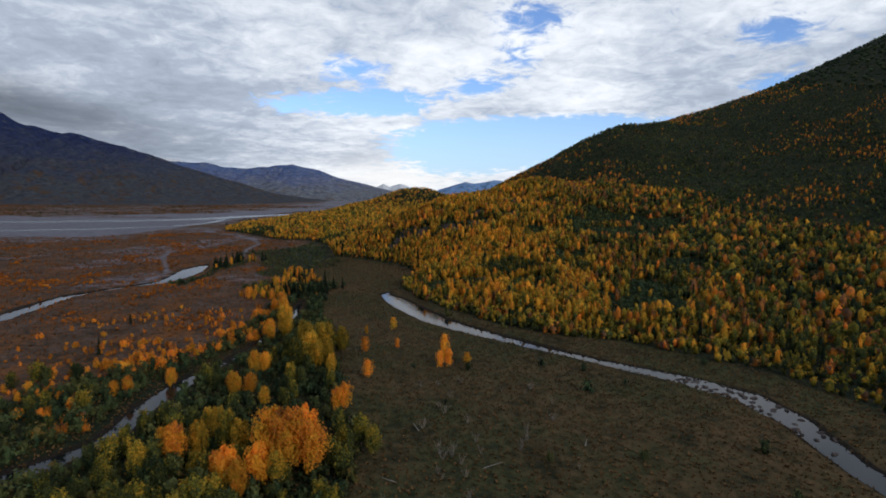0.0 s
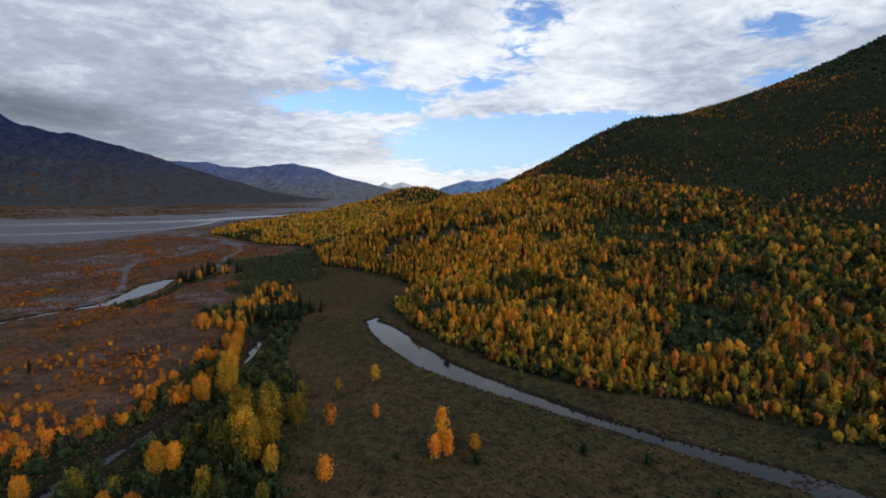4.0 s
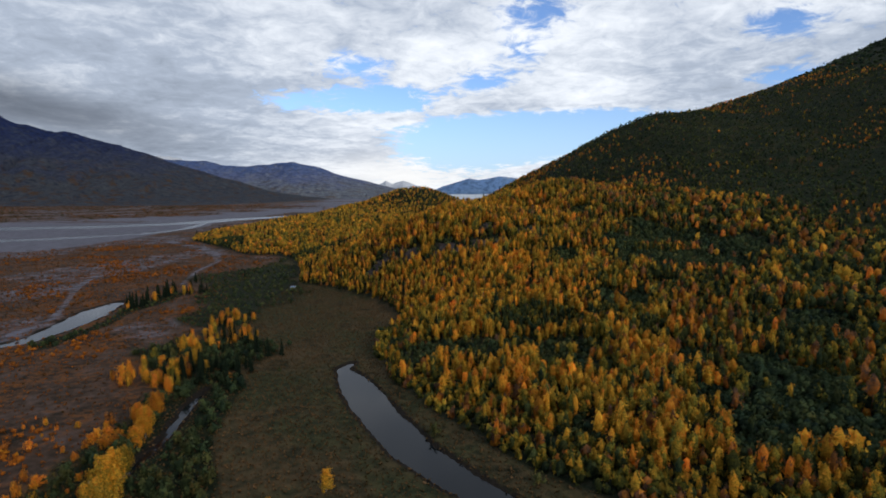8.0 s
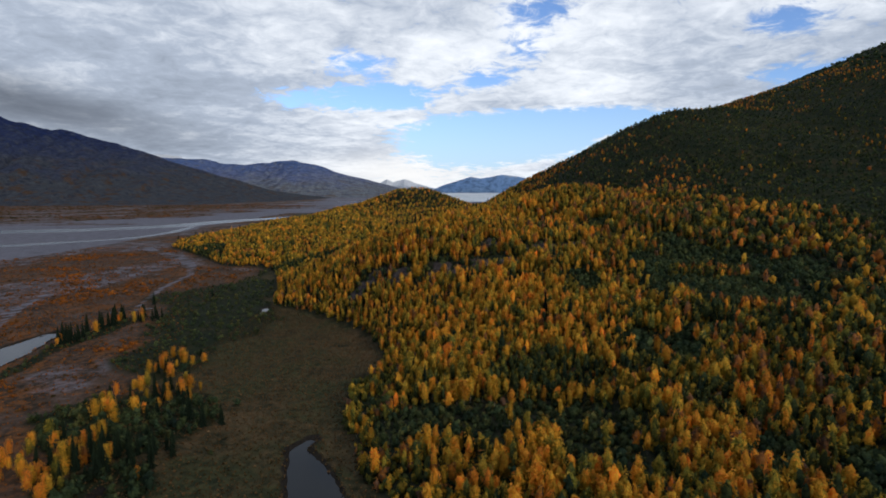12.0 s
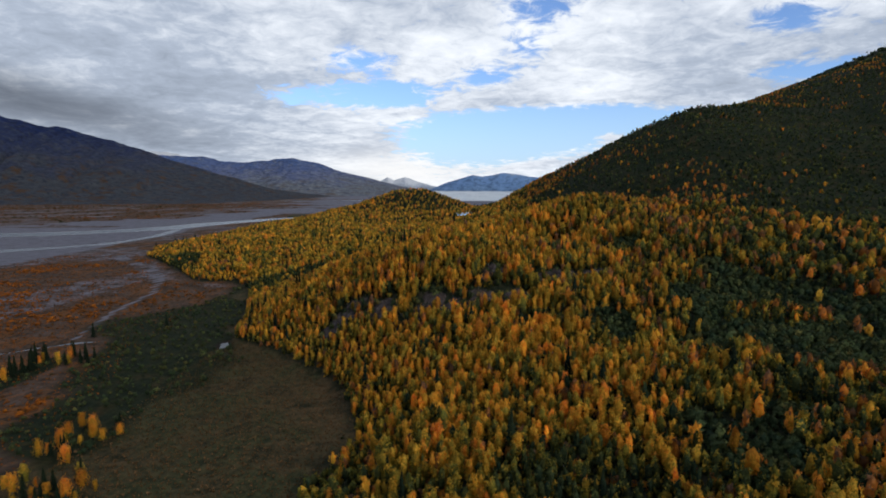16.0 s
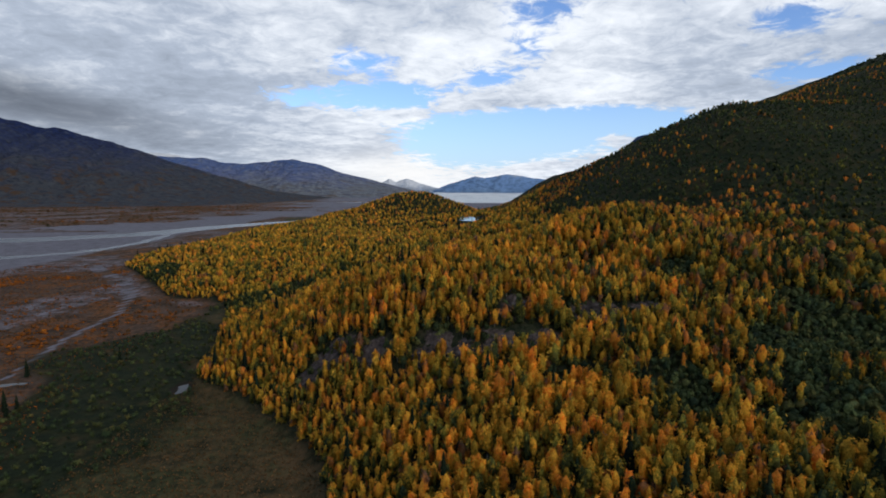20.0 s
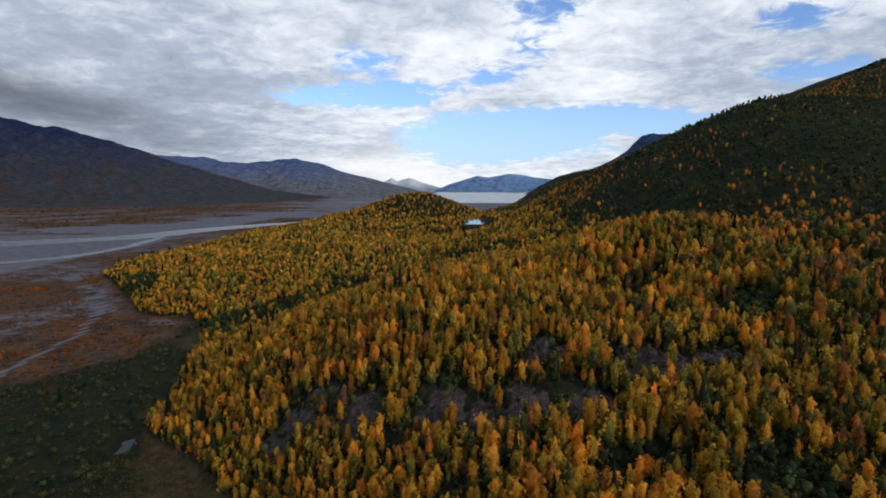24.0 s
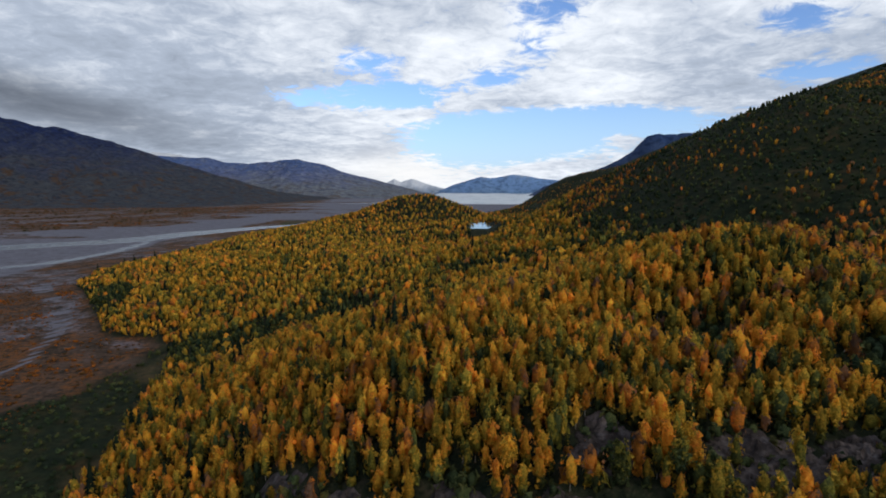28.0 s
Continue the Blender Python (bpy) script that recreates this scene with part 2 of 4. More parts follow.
def water_material(name, deep, rough, scale):
    def build(N, pos):
        return N.ramp(N.noise(pos, 0.05, 3.0), [(0.3, deep), (0.7, tuple(c * 1.35 for c in deep))]), N.noise(pos, scale, 3.0)
    m = material(name, build, rough, bump=0.04, bump_scale=0.3, spec=0.42)
    m.node_tree.nodes["Principled BSDF"].inputs["IOR"].default_value = 1.33
    return m


M_WATER = water_material("still_water", (0.008, 0.010, 0.012), 0.05, 1.2)
M_SILT = water_material("silty_river", (0.17, 0.185, 0.20), 0.22, 0.6)
M_LAKE = water_material("lake_water", (0.05, 0.06, 0.07), 0.08, 0.6)
M_ICE = material("glacier_ice", lambda N, p: (N.ramp(N.math("ADD", N.math("MULTIPLY", N.noise(p, 0.012, 5.0, 0.65), 0.6), N.math("MULTIPLY", N.noise(p, 0.0035, 3.0), 0.4)), [(0.34, (0.34, 0.38, 0.42)), (0.46, (0.72, 0.77, 0.80)), (0.6, (0.84, 0.87, 0.88))]), N.noise(p, 0.03, 5.0)), 0.7, bump=0.5, bump_scale=6.0)


def range_build(low, mid, high, snow_from, snow_to, scale, foot=0.0):
    """Tundra and rock by altitude and slope, with snow above a line; the colours hold painted distance haze."""
    def build(N, pos):
        z = N.add("ShaderNodeSeparateXYZ", {0: pos}).outputs[2]
        a, b = N.noise(pos, scale, 6.0, 0.65), N.noise(pos, scale * 6, 5.0, 0.65)
        wob = N.math("MULTIPLY_ADD", a, 1.0, -0.5)
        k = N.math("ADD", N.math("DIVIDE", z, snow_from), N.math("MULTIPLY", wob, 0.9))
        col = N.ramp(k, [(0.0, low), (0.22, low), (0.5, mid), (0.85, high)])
        streak = N.noise(N.add("ShaderNodeMapping", {"Vector": pos, "Scale": (1.0, 1.0, 0.3)}).outputs[0], scale * 3.0, 6.0, 0.7)
        # dark blotches and pale streaks stand in for relief shading, put into the colour
        col = N.mix(N.math("MULTIPLY", N.smooth(b, 0.46, 0.62), 0.7), col, tuple(c * 0.45 for c in mid))
        col = N.mix(N.math("MULTIPLY", N.smooth(streak, 0.48, 0.68), 0.55), col, tuple(c * 1.5 for c in low))
        rust = N.math("MULTIPLY", N.smooth(N.noise(pos, scale * 2.3, 5.0, 0.7), 0.5, 0.66), N.smooth(k, 0.62, 0.12))
        col = N.mix(N.math("MULTIPLY", rust, foot), col, (0.130, 0.072, 0.038))
        s = N.smooth(N.math("ADD", z, N.math("MULTIPLY", N.math("ADD", wob, N.math("MULTIPLY_ADD", b, 0.8, -0.4)), (snow_to - snow_from) * 1.6)), snow_from, snow_to)
        return N.mix(s, col, (0.80, 0.84, 0.90)), N.math("ADD", a, N.math("MULTIPLY", b, 0.4))
    return build


# haze painted into the tundra and rock colours: left slope bluer with height
M_LEFT = material("hazed_tundra_slope", range_build((0.092, 0.102, 0.118), (0.064, 0.080, 0.148), (0.029, 0.049, 0.150), 450, 640, 0.009, 0.9), 0.95, bump=1.0, bump_scale=75.0, spec=0.05)
# pale blue of distance haze put into the base colours of these ranges
M_MID = material("hazed_rock_range", range_build((0.230, 0.250, 0.275), (0.175, 0.215, 0.380), (0.100, 0.180, 0.420), 330, 440, 0.005, 0.6), 0.95, bump=1.0, bump_scale=90.0, spec=0.05)
M_FAR = material("hazed_far_range", range_build((0.17, 0.28, 0.46), (0.18, 0.31, 0.55), (0.20, 0.34, 0.60), 145, 200, 0.004), 0.95, bump=0.4, bump_scale=50.0, spec=0.05)
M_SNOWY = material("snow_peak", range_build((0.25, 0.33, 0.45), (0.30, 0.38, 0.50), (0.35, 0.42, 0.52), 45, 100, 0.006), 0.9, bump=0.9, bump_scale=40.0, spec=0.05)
# the butte's blue is distance haze put into its base colour
M_BUTTE = material("hazed_dark_rock", range_build((0.05, 0.075, 0.14), (0.04, 0.075, 0.18), (0.035, 0.075, 0.20), 900, 1000, 0.004), 0.95, bump=0.7, bump_scale=40.0, spec=0.05)
M_ROCK = material("grey_rock", lambda N, p: (N.ramp(N.noise(p, 0.6, 6.0, 0.65), [(0.35, (0.030, 0.024, 0.022)), (0.5, (0.074, 0.058, 0.054)), (0.68, (0.150, 0.126, 0.122))]), N.noise(p, 0.8, 6.0)), 0.95, bump=0.9, bump_scale=0.8)


# ---------------------------------------------------------------- the lie of the land
FOOT = [(150, -400), (112, -60), (100, 50), (91, 108), (81, 136), (58, 158), (41, 165), (25, 177), (7, 197), (-8, 222), (-17, 246), (-18, 270), (-11, 290), (-18, 322), (-44, 350), (-74, 376),
        (-93, 454), (-117, 495), (-150, 508), (-205, 573), (-250, 630), (-272, 680), (-268, 790), (-282, 980), (-258, 1190), (-190, 1290), (-60, 1330), (110, 1380), (200, 1500), (450, 1750), (900, 2100), (2600, 2600), (2600, -400)]
# mounds of the birch hill and of the mountain behind it: x, y, radius, height
HILL = [(75, 300, 70, 5.0), (120, 345, 60, 9.7), (72, 398, 45, 5.3), (0, 372, 55, 28.5), (30, 440, 90, 5.1), (-60, 430, 60, 1.8), (0, 560, 110, 12.9), (-110, 640, 110, 12.3), (30, 700, 100, -2.1), (-120, 860, 120, 11.6),
        (-25, 1030, 62, 41.0), (-110, 1000, 80, 18.4), (20, 970, 40, -3.6), (110, 200, 60, 2.8), (90, 560, 60, -1.9), (70, 400, 24, 7.0), (-8, 362, 15, 4.5), (24, 354, 14, 4.0), (96, 356, 16, 4.0)]
# hollows between the ridges
HOLLOWS = [(58, 378, 11, -5.5), (42, 379, 9, -3.5), (100, 322, 12, -4.5), (112, 388, 14, -5.0), (95, 442, 18, -6.0), (70, 304, 9, -3.0), (36, 250, 11, -2.5), (-60, 470, 20, -3.0), (-20, 480, 22, -4.0), (30, 520, 24, -4.0), (-90, 560, 24, -3.0), (-40, 620, 26, -4.0), (-150, 700, 26, -3.0), (38, 775, 24, -5.0), (36, 720, 40, -8.0), (30, 640, 40, -4.0)]
MOUNTAIN = [(140, 440, 80, 21.2), (150, 640, 110, 21.8), (250, 500, 130, 1.1), (250, 330, 120, -2.0), (380, 600, 150, 11.3), (300, 850, 200, 14.9), (450, 350, 200, -11.5), (560, 700, 200, -12.2), (500, 1000, 220, 20.4), (800, 700, 320, 9.0),
            (750, 200, 320, -31.2), (1050, 1050, 400, 40.6), (1150, 450, 400, 3.7), (250, 80, 150, -20.9), (700, 1400, 300, 28.5), (170, 540, 70, 38.5), (240, 640, 80, 23.2), (340, 760, 100, 15.4), (105, 640, 45, 13.4), (40, 850, 60, 11.8), (235, 1380, 90, 32.0)]
# water courses: x, y, half width
CREEK_EAST = [(78, 40, 4), (73, 64, 3.5), (71, 84, 2.2), (73, 102, 2.8), (71, 115, 3.0), (62, 126, 2.2), (45, 140, 1.5), (31, 153, 1.8), (21, 163, 2.4), (9, 176, 3.6), (0, 187, 4.3), (-10, 207, 4.7), (-15.5, 219, 4.6), (-19.5, 229, 3.4), (-23, 236, 1.6), (-21, 241, 0.8)]
CREEK_WEST = [(-120, 52, 2.5), (-86, 66, 1.8), (-69, 78, 1.8), (-59.5, 92, 2.0), (-61, 108, 2.1), (-60, 122, 1.8), (-56, 138, 1.0), (-55, 146, 0.4), (-53, 168, 0.3), (-52, 190, 0.6), (-55, 208, 0.9), (-56, 220, 0.2)]
SLOUGH = [(-172, 128, 5), (-160, 160, 5), (-156, 188, 4.5), (-160, 228, 2.0), (-150, 250, 1.0), (-138, 266, 3.0), (-139, 290, 6.0), (-143, 310, 6.0), (-145, 330, 2.5)]
SPRINGS = [(-156, 358, 1.6), (-146, 366, 1.4), (-136, 373, 1.8), (-128, 375, 1.2)]
POOL = [(-74.2, 366.5, 0.5), (-74.6, 369, 1.7), (-75.2, 372, 2.1), (-76, 375.5, 0.7)]
RIVER_MAIN = [(-1500, 520, 60), (-900, 735, 50), (-650, 800, 44), (-500, 858, 36), (-415, 930, 32), (-372, 1062, 32), (-316, 1175, 28), (-268, 1250, 14), (-262, 1330, 10)]
RIVER_SIDE = [(-1300, 330, 30), (-700, 540, 22), (-430, 655, 17), (-352, 735, 11), (-350, 830, 6), (-372, 930, 5)]
RIVER_FAR = [(-760, 2480, 14), (-520, 2560, 30), (-250, 2640, 30), (50, 2500, 20)]
TRACK_A = [(-147, 262, 1.5), (-152, 298, 1.5), (-172, 335, 1.5), (-190, 368, 1.5), (-205, 408, 1.5)]
TRACK_B = [(-138, 376, 2), (-144, 398, 2.5), (-152, 426, 2.5), (-158, 472, 2.5), (-180, 520, 3), (-215, 570, 2.5), (-262, 612, 3), (-285, 650, 3)]


def polygon_depth(px, py, poly):
    """How far inside a polygon, negative outside."""
    best, inside = np.full(px.shape, 1e9), np.zeros(px.shape, bool)
    for (ax, ay), (bx, by) in zip(poly, poly[1:] + poly[:1]):
        dx, dy = bx - ax, by - ay
        u = np.clip(((px - ax) * dx + (py - ay) * dy) / (dx * dx + dy * dy), 0, 1)
        best = np.minimum(best, np.hypot(px - ax - u * dx, py - ay - u * dy))
        if dy:
            inside ^= ((ay > py) != (by > py)) & (px < dx * (py - ay) / dy + ax)
    return np.where(inside, best, -best)


def course_depth(px, py, course):
    """How far inside the banks of a course, negative outside."""
    best = np.full(px.shape, -1e9)
    for (ax, ay, aw), (bx, by, bw) in zip(course, course[1:]):
        dx, dy = bx - ax, by - ay
        u = np.clip(((px - ax) * dx + (py - ay) * dy) / (dx * dx + dy * dy), 0, 1)
        best = np.maximum(best, aw + u * (bw - aw) - np.hypot(px - ax - u * dx, py - ay - u * dy))
    return best


def lattice(ix, iy, seed):
    h = np.sin(ix * 127.1 + iy * 311.7 + seed * 74.7) * 43758.5453
    return h - np.floor(h)


def wave(x, y, size, seed=0, octaves=3):
    """Smooth value noise from -1 to 1."""
    total, amp, norm = 0.0, 1.0, 0.0
    for o in range(octaves):
        u, v = x / size + 17.3 * o, y / size - 9.1 * o
        i, j = np.floor(u), np.floor(v)
        a, b = u - i, v - j
        a, b = a * a * (3 - 2 * a), b * b * (3 - 2 * b)
        n = (lattice(i, j, seed) * (1 - a) + lattice(i + 1, j, seed) * a) * (1 - b) + (lattice(i, j + 1, seed) * (1 - a) + lattice(i + 1, j + 1, seed) * a) * b
        total, norm, amp, size = total + amp * (2 * n - 1), norm + amp, amp * 0.5, size * 0.5
    return total / norm


def smoothstep(v, lo, hi):
    t = np.clip((v - lo) / (hi - lo), 0, 1)
    return t * t * (3 - 2 * t)


LAKE_AT, LAKE_SIZE, LAKE_Z = (41.0, 857.0), (11.5, 42.0), 27.5


def lake_reach(x, y):
    return np.hypot((x - LAKE_AT[0]) / LAKE_SIZE[0], (y - LAKE_AT[1]) / LAKE_SIZE[1])


def hill_depth(x, y):
    return polygon_depth(x, y, FOOT) + 4.0 * wave(x, y, 30, 3)


def land(x, y, depth=None):
    """Height of the ground."""
    x, y = np.asarray(x, float), np.asarray(y, float)
    d = hill_depth(x, y) if depth is None else depth
    m = 1 - np.exp(-np.maximum(d, 0) / 30)
    ramp = 60 * np.log1p(np.exp(np.clip((x - 110) / 60, -30, 30)))
    h = 1.9 + ramp * (0.3517 + 0.1386 * np.exp(-((y - 650) / 300) ** 2))
    for a, b, r, s in HILL + MOUNTAIN + HOLLOWS:
        h = h + s * np.exp(-((x - a) ** 2 + (y - b) ** 2) / (2 * (0.85 * r) ** 2))
    rough = wave(x, y, 40, 5) * 3.2 + wave(x, y, 110, 6) * 4.0 * smoothstep(h, 45, 130)
    fold = np.abs(wave(x * 0.45 + 14 * wave(x, y, 60, 76), y + 0.5 * x, 75, 77, 3))
    rough = rough + (1.2 * (0.7 - 3.2 * np.minimum(fold, 0.45)) + 1.0 * wave(x * 1.6, y * 0.5, 26, 78)) * smoothstep(h, 38, 85)
    h = m * np.maximum(h + rough, 1.0)
    h = h + (LAKE_Z - 1.2 - h) * (1 - smoothstep(lake_reach(x, y), 0.8, 1.7))
    flat = wave(x, y, 60, 8) * 0.25 + wave(x, y, 7, 9, 2) * 0.16 + 0.28
    h = h + flat * (1 - smoothstep(d, 0, 25))
    for course, deep in ((CREEK_EAST, 1.2), (CREEK_WEST, 1.2), (SLOUGH, 1.2), (SPRINGS, 0.9), (POOL, 0.9), (RIVER_MAIN, 1.6), (RIVER_SIDE, 1.4), (RIVER_FAR, 1.6)):
        c = course_depth(x, y, course) + wave(x, y, 9, 4, 2) * (0.7 if deep < 1.3 else 5)
        h = h - deep * (smoothstep(c, -1.5, 1.4) if deep < 1.3 else smoothstep(c, -1.2, 1.2))
    return h


def spaced(lo, hi, core):
    """Coordinates from lo to hi: fine within the core stretches, coarser outside."""
    out, v = [lo], lo
    while v < hi:
        step = min(s + max(0.0, max(a - v, v - b)) * 0.06 for a, b, s in core)
        v += min(step, 220)
        out.append(v)
    return np.array(out)


def grid_mesh(name, xs, ys, height, mat):
    X, Y = np.meshgrid(xs, ys)
    Zs = height(X, Y)
    nx, ny = len(xs), len(ys)
    co = np.stack([X, Y, Zs], -1).reshape(-1, 3)
    i = (np.arange(ny - 1)[:, None] * nx + np.arange(nx - 1)).ravel()
    quads = np.stack([i, i + 1, i + nx + 1, i + nx], 1)
    return raw_mesh(name, co, quads, [mat]), X.ravel(), Y.ravel()


def raw_mesh(name, co, faces, mats, tint=None, index=None, smooth=True, tone=None):
    me = bpy.data.meshes.new(name)
    k = faces.shape[1]
    me.vertices.add(len(co))
    me.vertices.foreach_set("co", np.ascontiguousarray(co, np.float32).ravel())
    me.loops.add(faces.size)
    me.loops.foreach_set("vertex_index", np.ascontiguousarray(faces, np.int32).ravel())
    me.polygons.add(len(faces))
    me.polygons.foreach_set("loop_start", np.arange(0, faces.size, k, dtype=np.int32))
    me.polygons.foreach_set("use_smooth", np.full(len(faces), smooth))
    for m in mats:
        me.materials.append(m)
    if index is not None:
        me.polygons.foreach_set("material_index", np.ascontiguousarray(index, np.int32))
    if tint is not None:
        me.attributes.new("tint", "FLOAT", "POINT").data.foreach_set("value", np.ascontiguousarray(tint, np.float32))
    if tone is not None:
        me.attributes.new("tone", "FLOAT", "POINT").data.foreach_set("value", np.ascontiguousarray(tone, np.float32))
    me.update(calc_edges=True)
    return me


def part(name, me, parent, label=""):
    ob = new(name, me)
    ob.parent = parent
    return tagged(ob, label)


def upland(x, y):
    """Where the birches give way to scrub up the mountainside."""
    crest = np.interp(y, [100, 250, 330, 400, 450, 560, 700, 900], [190, 200, 185, 135, 92, 66, 90, 120])
    return smoothstep(x - crest + 14 * wave(x, y, 50, 53), -16, 30)


def zones(x, y):
    """Weights of the ground's zones."""
    d = hill_depth(x, y)
    west = -62 + 0.0 * y - 0.25 * np.maximum(y - 210, 0) + 6 * wave(x, y, 40, 11)
    west = west + 16 * smoothstep(y, 415, 445)
    west = np.where(y < 130, -66 - 0.2 * (130 - y), west)
    flats = smoothstep(west - x, -4, 10) * (1 - smoothstep(d, -2, 8))
    bars = smoothstep(-x - 285 - 0.06 * y + 35 * wave(x, y, 120, 12), -20, 30) * smoothstep(y, 430, 620)
    far = smoothstep(y, 1250, 1500)
    beyond = -course_depth(x, y, RIVER_MAIN) * (0.55 * x + y > 560)
    strip = smoothstep(wave(x * 0.5 - y * 0.3, y * 1.2, 90, 13) + 1.0 * smoothstep(beyond, 30, 260) - 0.35 - 0.9 * smoothstep(x + 0.12 * y, -420, -150), 0.0, 0.3)
    patch = smoothstep(wave(x * 0.8, y * 0.5 - x * 0.2, 42, 14) + 0.3 * smoothstep(y, 250, 420) - 0.1, 0.0, 0.4) * smoothstep(-x - 70, 0, 60) * 0.46
    track = np.maximum(0.8 * smoothstep(course_depth(x, y, TRACK_A), -1.0, 1.2), 0.9 * smoothstep(course_depth(x, y, TRACK_B), 0.0, 2.2))
    patch = np.maximum(patch, 0.42 * smoothstep(12 + 7 * wave(x, y, 9, 18) - np.hypot(x + 103, (y - 281) * 0.75), -2, 3))
    gravel = np.clip(np.maximum(np.maximum(bars, far) * (1 - strip), np.maximum(patch * flats, track)), 0, 1) * (1 - smoothstep(d, -1, 5))
    thicket = smoothstep(polygon_depth(x, y, [(-58, 330), (-72, 374), (-93, 454), (-108, 488), (-122, 474), (-119, 438), (-142, 408), (-142, 395), (-112, 345), (-100, 295), (-78, 285), (-66, 300)]) + 16 * wave(x, y, 26, 15), -12, 14)
    thicket = np.maximum(thicket, smoothstep(polygon_depth(x, y, [(-62, 72), (-10, 62), (-14, 98), (-22, 122), (-27, 158), (-44, 205), (-58, 212), (-50, 150), (-54, 110)]) + 6 * wave(x, y, 18, 16), -3, 5))
    thicket = np.maximum(thicket, smoothstep(polygon_depth(x, y, [(-125, 50), (-112, 92), (-92, 108), (-84, 126), (-74, 138), (-60, 148), (-54, 146), (-62, 125), (-65, 108), (-62, 92), (-72, 76), (-60, 60)]) + 5 * wave(x, y, 14, 20), -2, 4))
    thicket = np.maximum(thicket, smoothstep(19 - np.hypot((x + 68) * 0.8, y - 250) + 6 * wave(x, y, 12, 17), -3, 4))
    thicket = np.maximum(thicket, smoothstep(course_depth(x, y, [(-127, 258, 4), (-125, 285, 3.5), (-129, 310, 4), (-127, 330, 6), (-128, 352, 5)]) + 3 * wave(x, y, 8, 19), -1, 2))
    thicket = np.maximum(thicket, 0.8 * smoothstep(7 - np.abs(course_depth(x, y, CREEK_WEST) + 5), 0, 4))
    mud = np.zeros_like(x)
    for course in (CREEK_EAST, CREEK_WEST, SLOUGH, POOL):
        mud = np.maximum(mud, smoothstep(course_depth(x, y, course), -2.2, -0.4))
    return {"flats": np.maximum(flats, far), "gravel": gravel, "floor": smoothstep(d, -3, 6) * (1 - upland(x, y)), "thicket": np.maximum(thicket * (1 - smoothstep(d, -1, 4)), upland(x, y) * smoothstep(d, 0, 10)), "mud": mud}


def make_ground():
    xs = spaced(-4600, 4600, [(-66, 82, 1.5), (-175, 110, 2.6), (-420, 420, 7.0)])
    ys = spaced(-900, 4900, [(64, 236, 1.5), (60, 400, 2.6), (40, 1250, 9.0)])
    me, X, Y = grid_mesh("ground", xs, ys, land, M_GROUND)
    for k, v in zones(X, Y).items():
        me.attributes.new(k, "FLOAT", "POINT").data.foreach_set("value", v.astype(np.float32))
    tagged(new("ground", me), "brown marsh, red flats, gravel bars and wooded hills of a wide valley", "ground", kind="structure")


make_ground()


def ribbon(name, course, z, mat, label, extra=2.0):
    """A sheet of water between the banks of a course."""
    pts = []
    for (ax, ay, aw), (bx, by, bw) in zip(course, course[1:]):
        n = max(1, int(math.hypot(bx - ax, by - ay) / 8))
        pts += [(ax + (bx - ax) * k / n, ay + (by - ay) * k / n, aw + (bw - aw) * k / n) for k in range(n)]
    pts.append(course[-1])
    P = np.array(pts, float)
    T = np.gradient(P[:, :2], axis=0)
    T /= np.linalg.norm(T, axis=1)[:, None]
    side = np.stack([-T[:, 1], T[:, 0]], 1) * (P[:, 2:] + extra)
    rows = np.stack([np.c_[P[:, :2] + s * side, np.full(len(P), z)] for s in (-1, 0, 1)], 1)
    i = (np.arange(len(P) - 1)[:, None] * 3 + np.arange(2)).ravel()
    me = raw_mesh(name, rows.reshape(-1, 3), np.stack([i, i + 3, i + 4, i + 1], 1), [mat])
    return tagged(new(name, me), label, "water", kind="structure")


ribbon("creek_east", CREEK_EAST, -0.22, M_WATER, "still dark creek winding along the foot of the hill")
ribbon("creek_west", CREEK_WEST, -0.22, M_WATER, "narrow dark creek between willow thickets")
ribbon("slough", SLOUGH, -0.22, M_WATER, "long still pond on the red flats")
ribbon("spring_pool", SPRINGS, -0.22, M_WATER, "small open pools among shrubs")
ribbon("hill_pool", POOL, -0.22, M_WATER, "tiny pool at the corner of the hill", 1.8)
ribbon("river_main", RIVER_MAIN, -0.55, M_SILT, "wide silty grey braided river channel", 6)
ribbon("river_side", RIVER_SIDE, -0.5, M_SILT, "silty grey side channel on gravel bars", 5)
ribbon("river_far", RIVER_FAR, -0.55, M_SILT, "distant pale river channel", 8)
ribbon("hill_lake", [(41, 808, 13), (41, 906, 13)], LAKE_Z - 0.3, M_LAKE, "small bright lake in the wooded saddle")


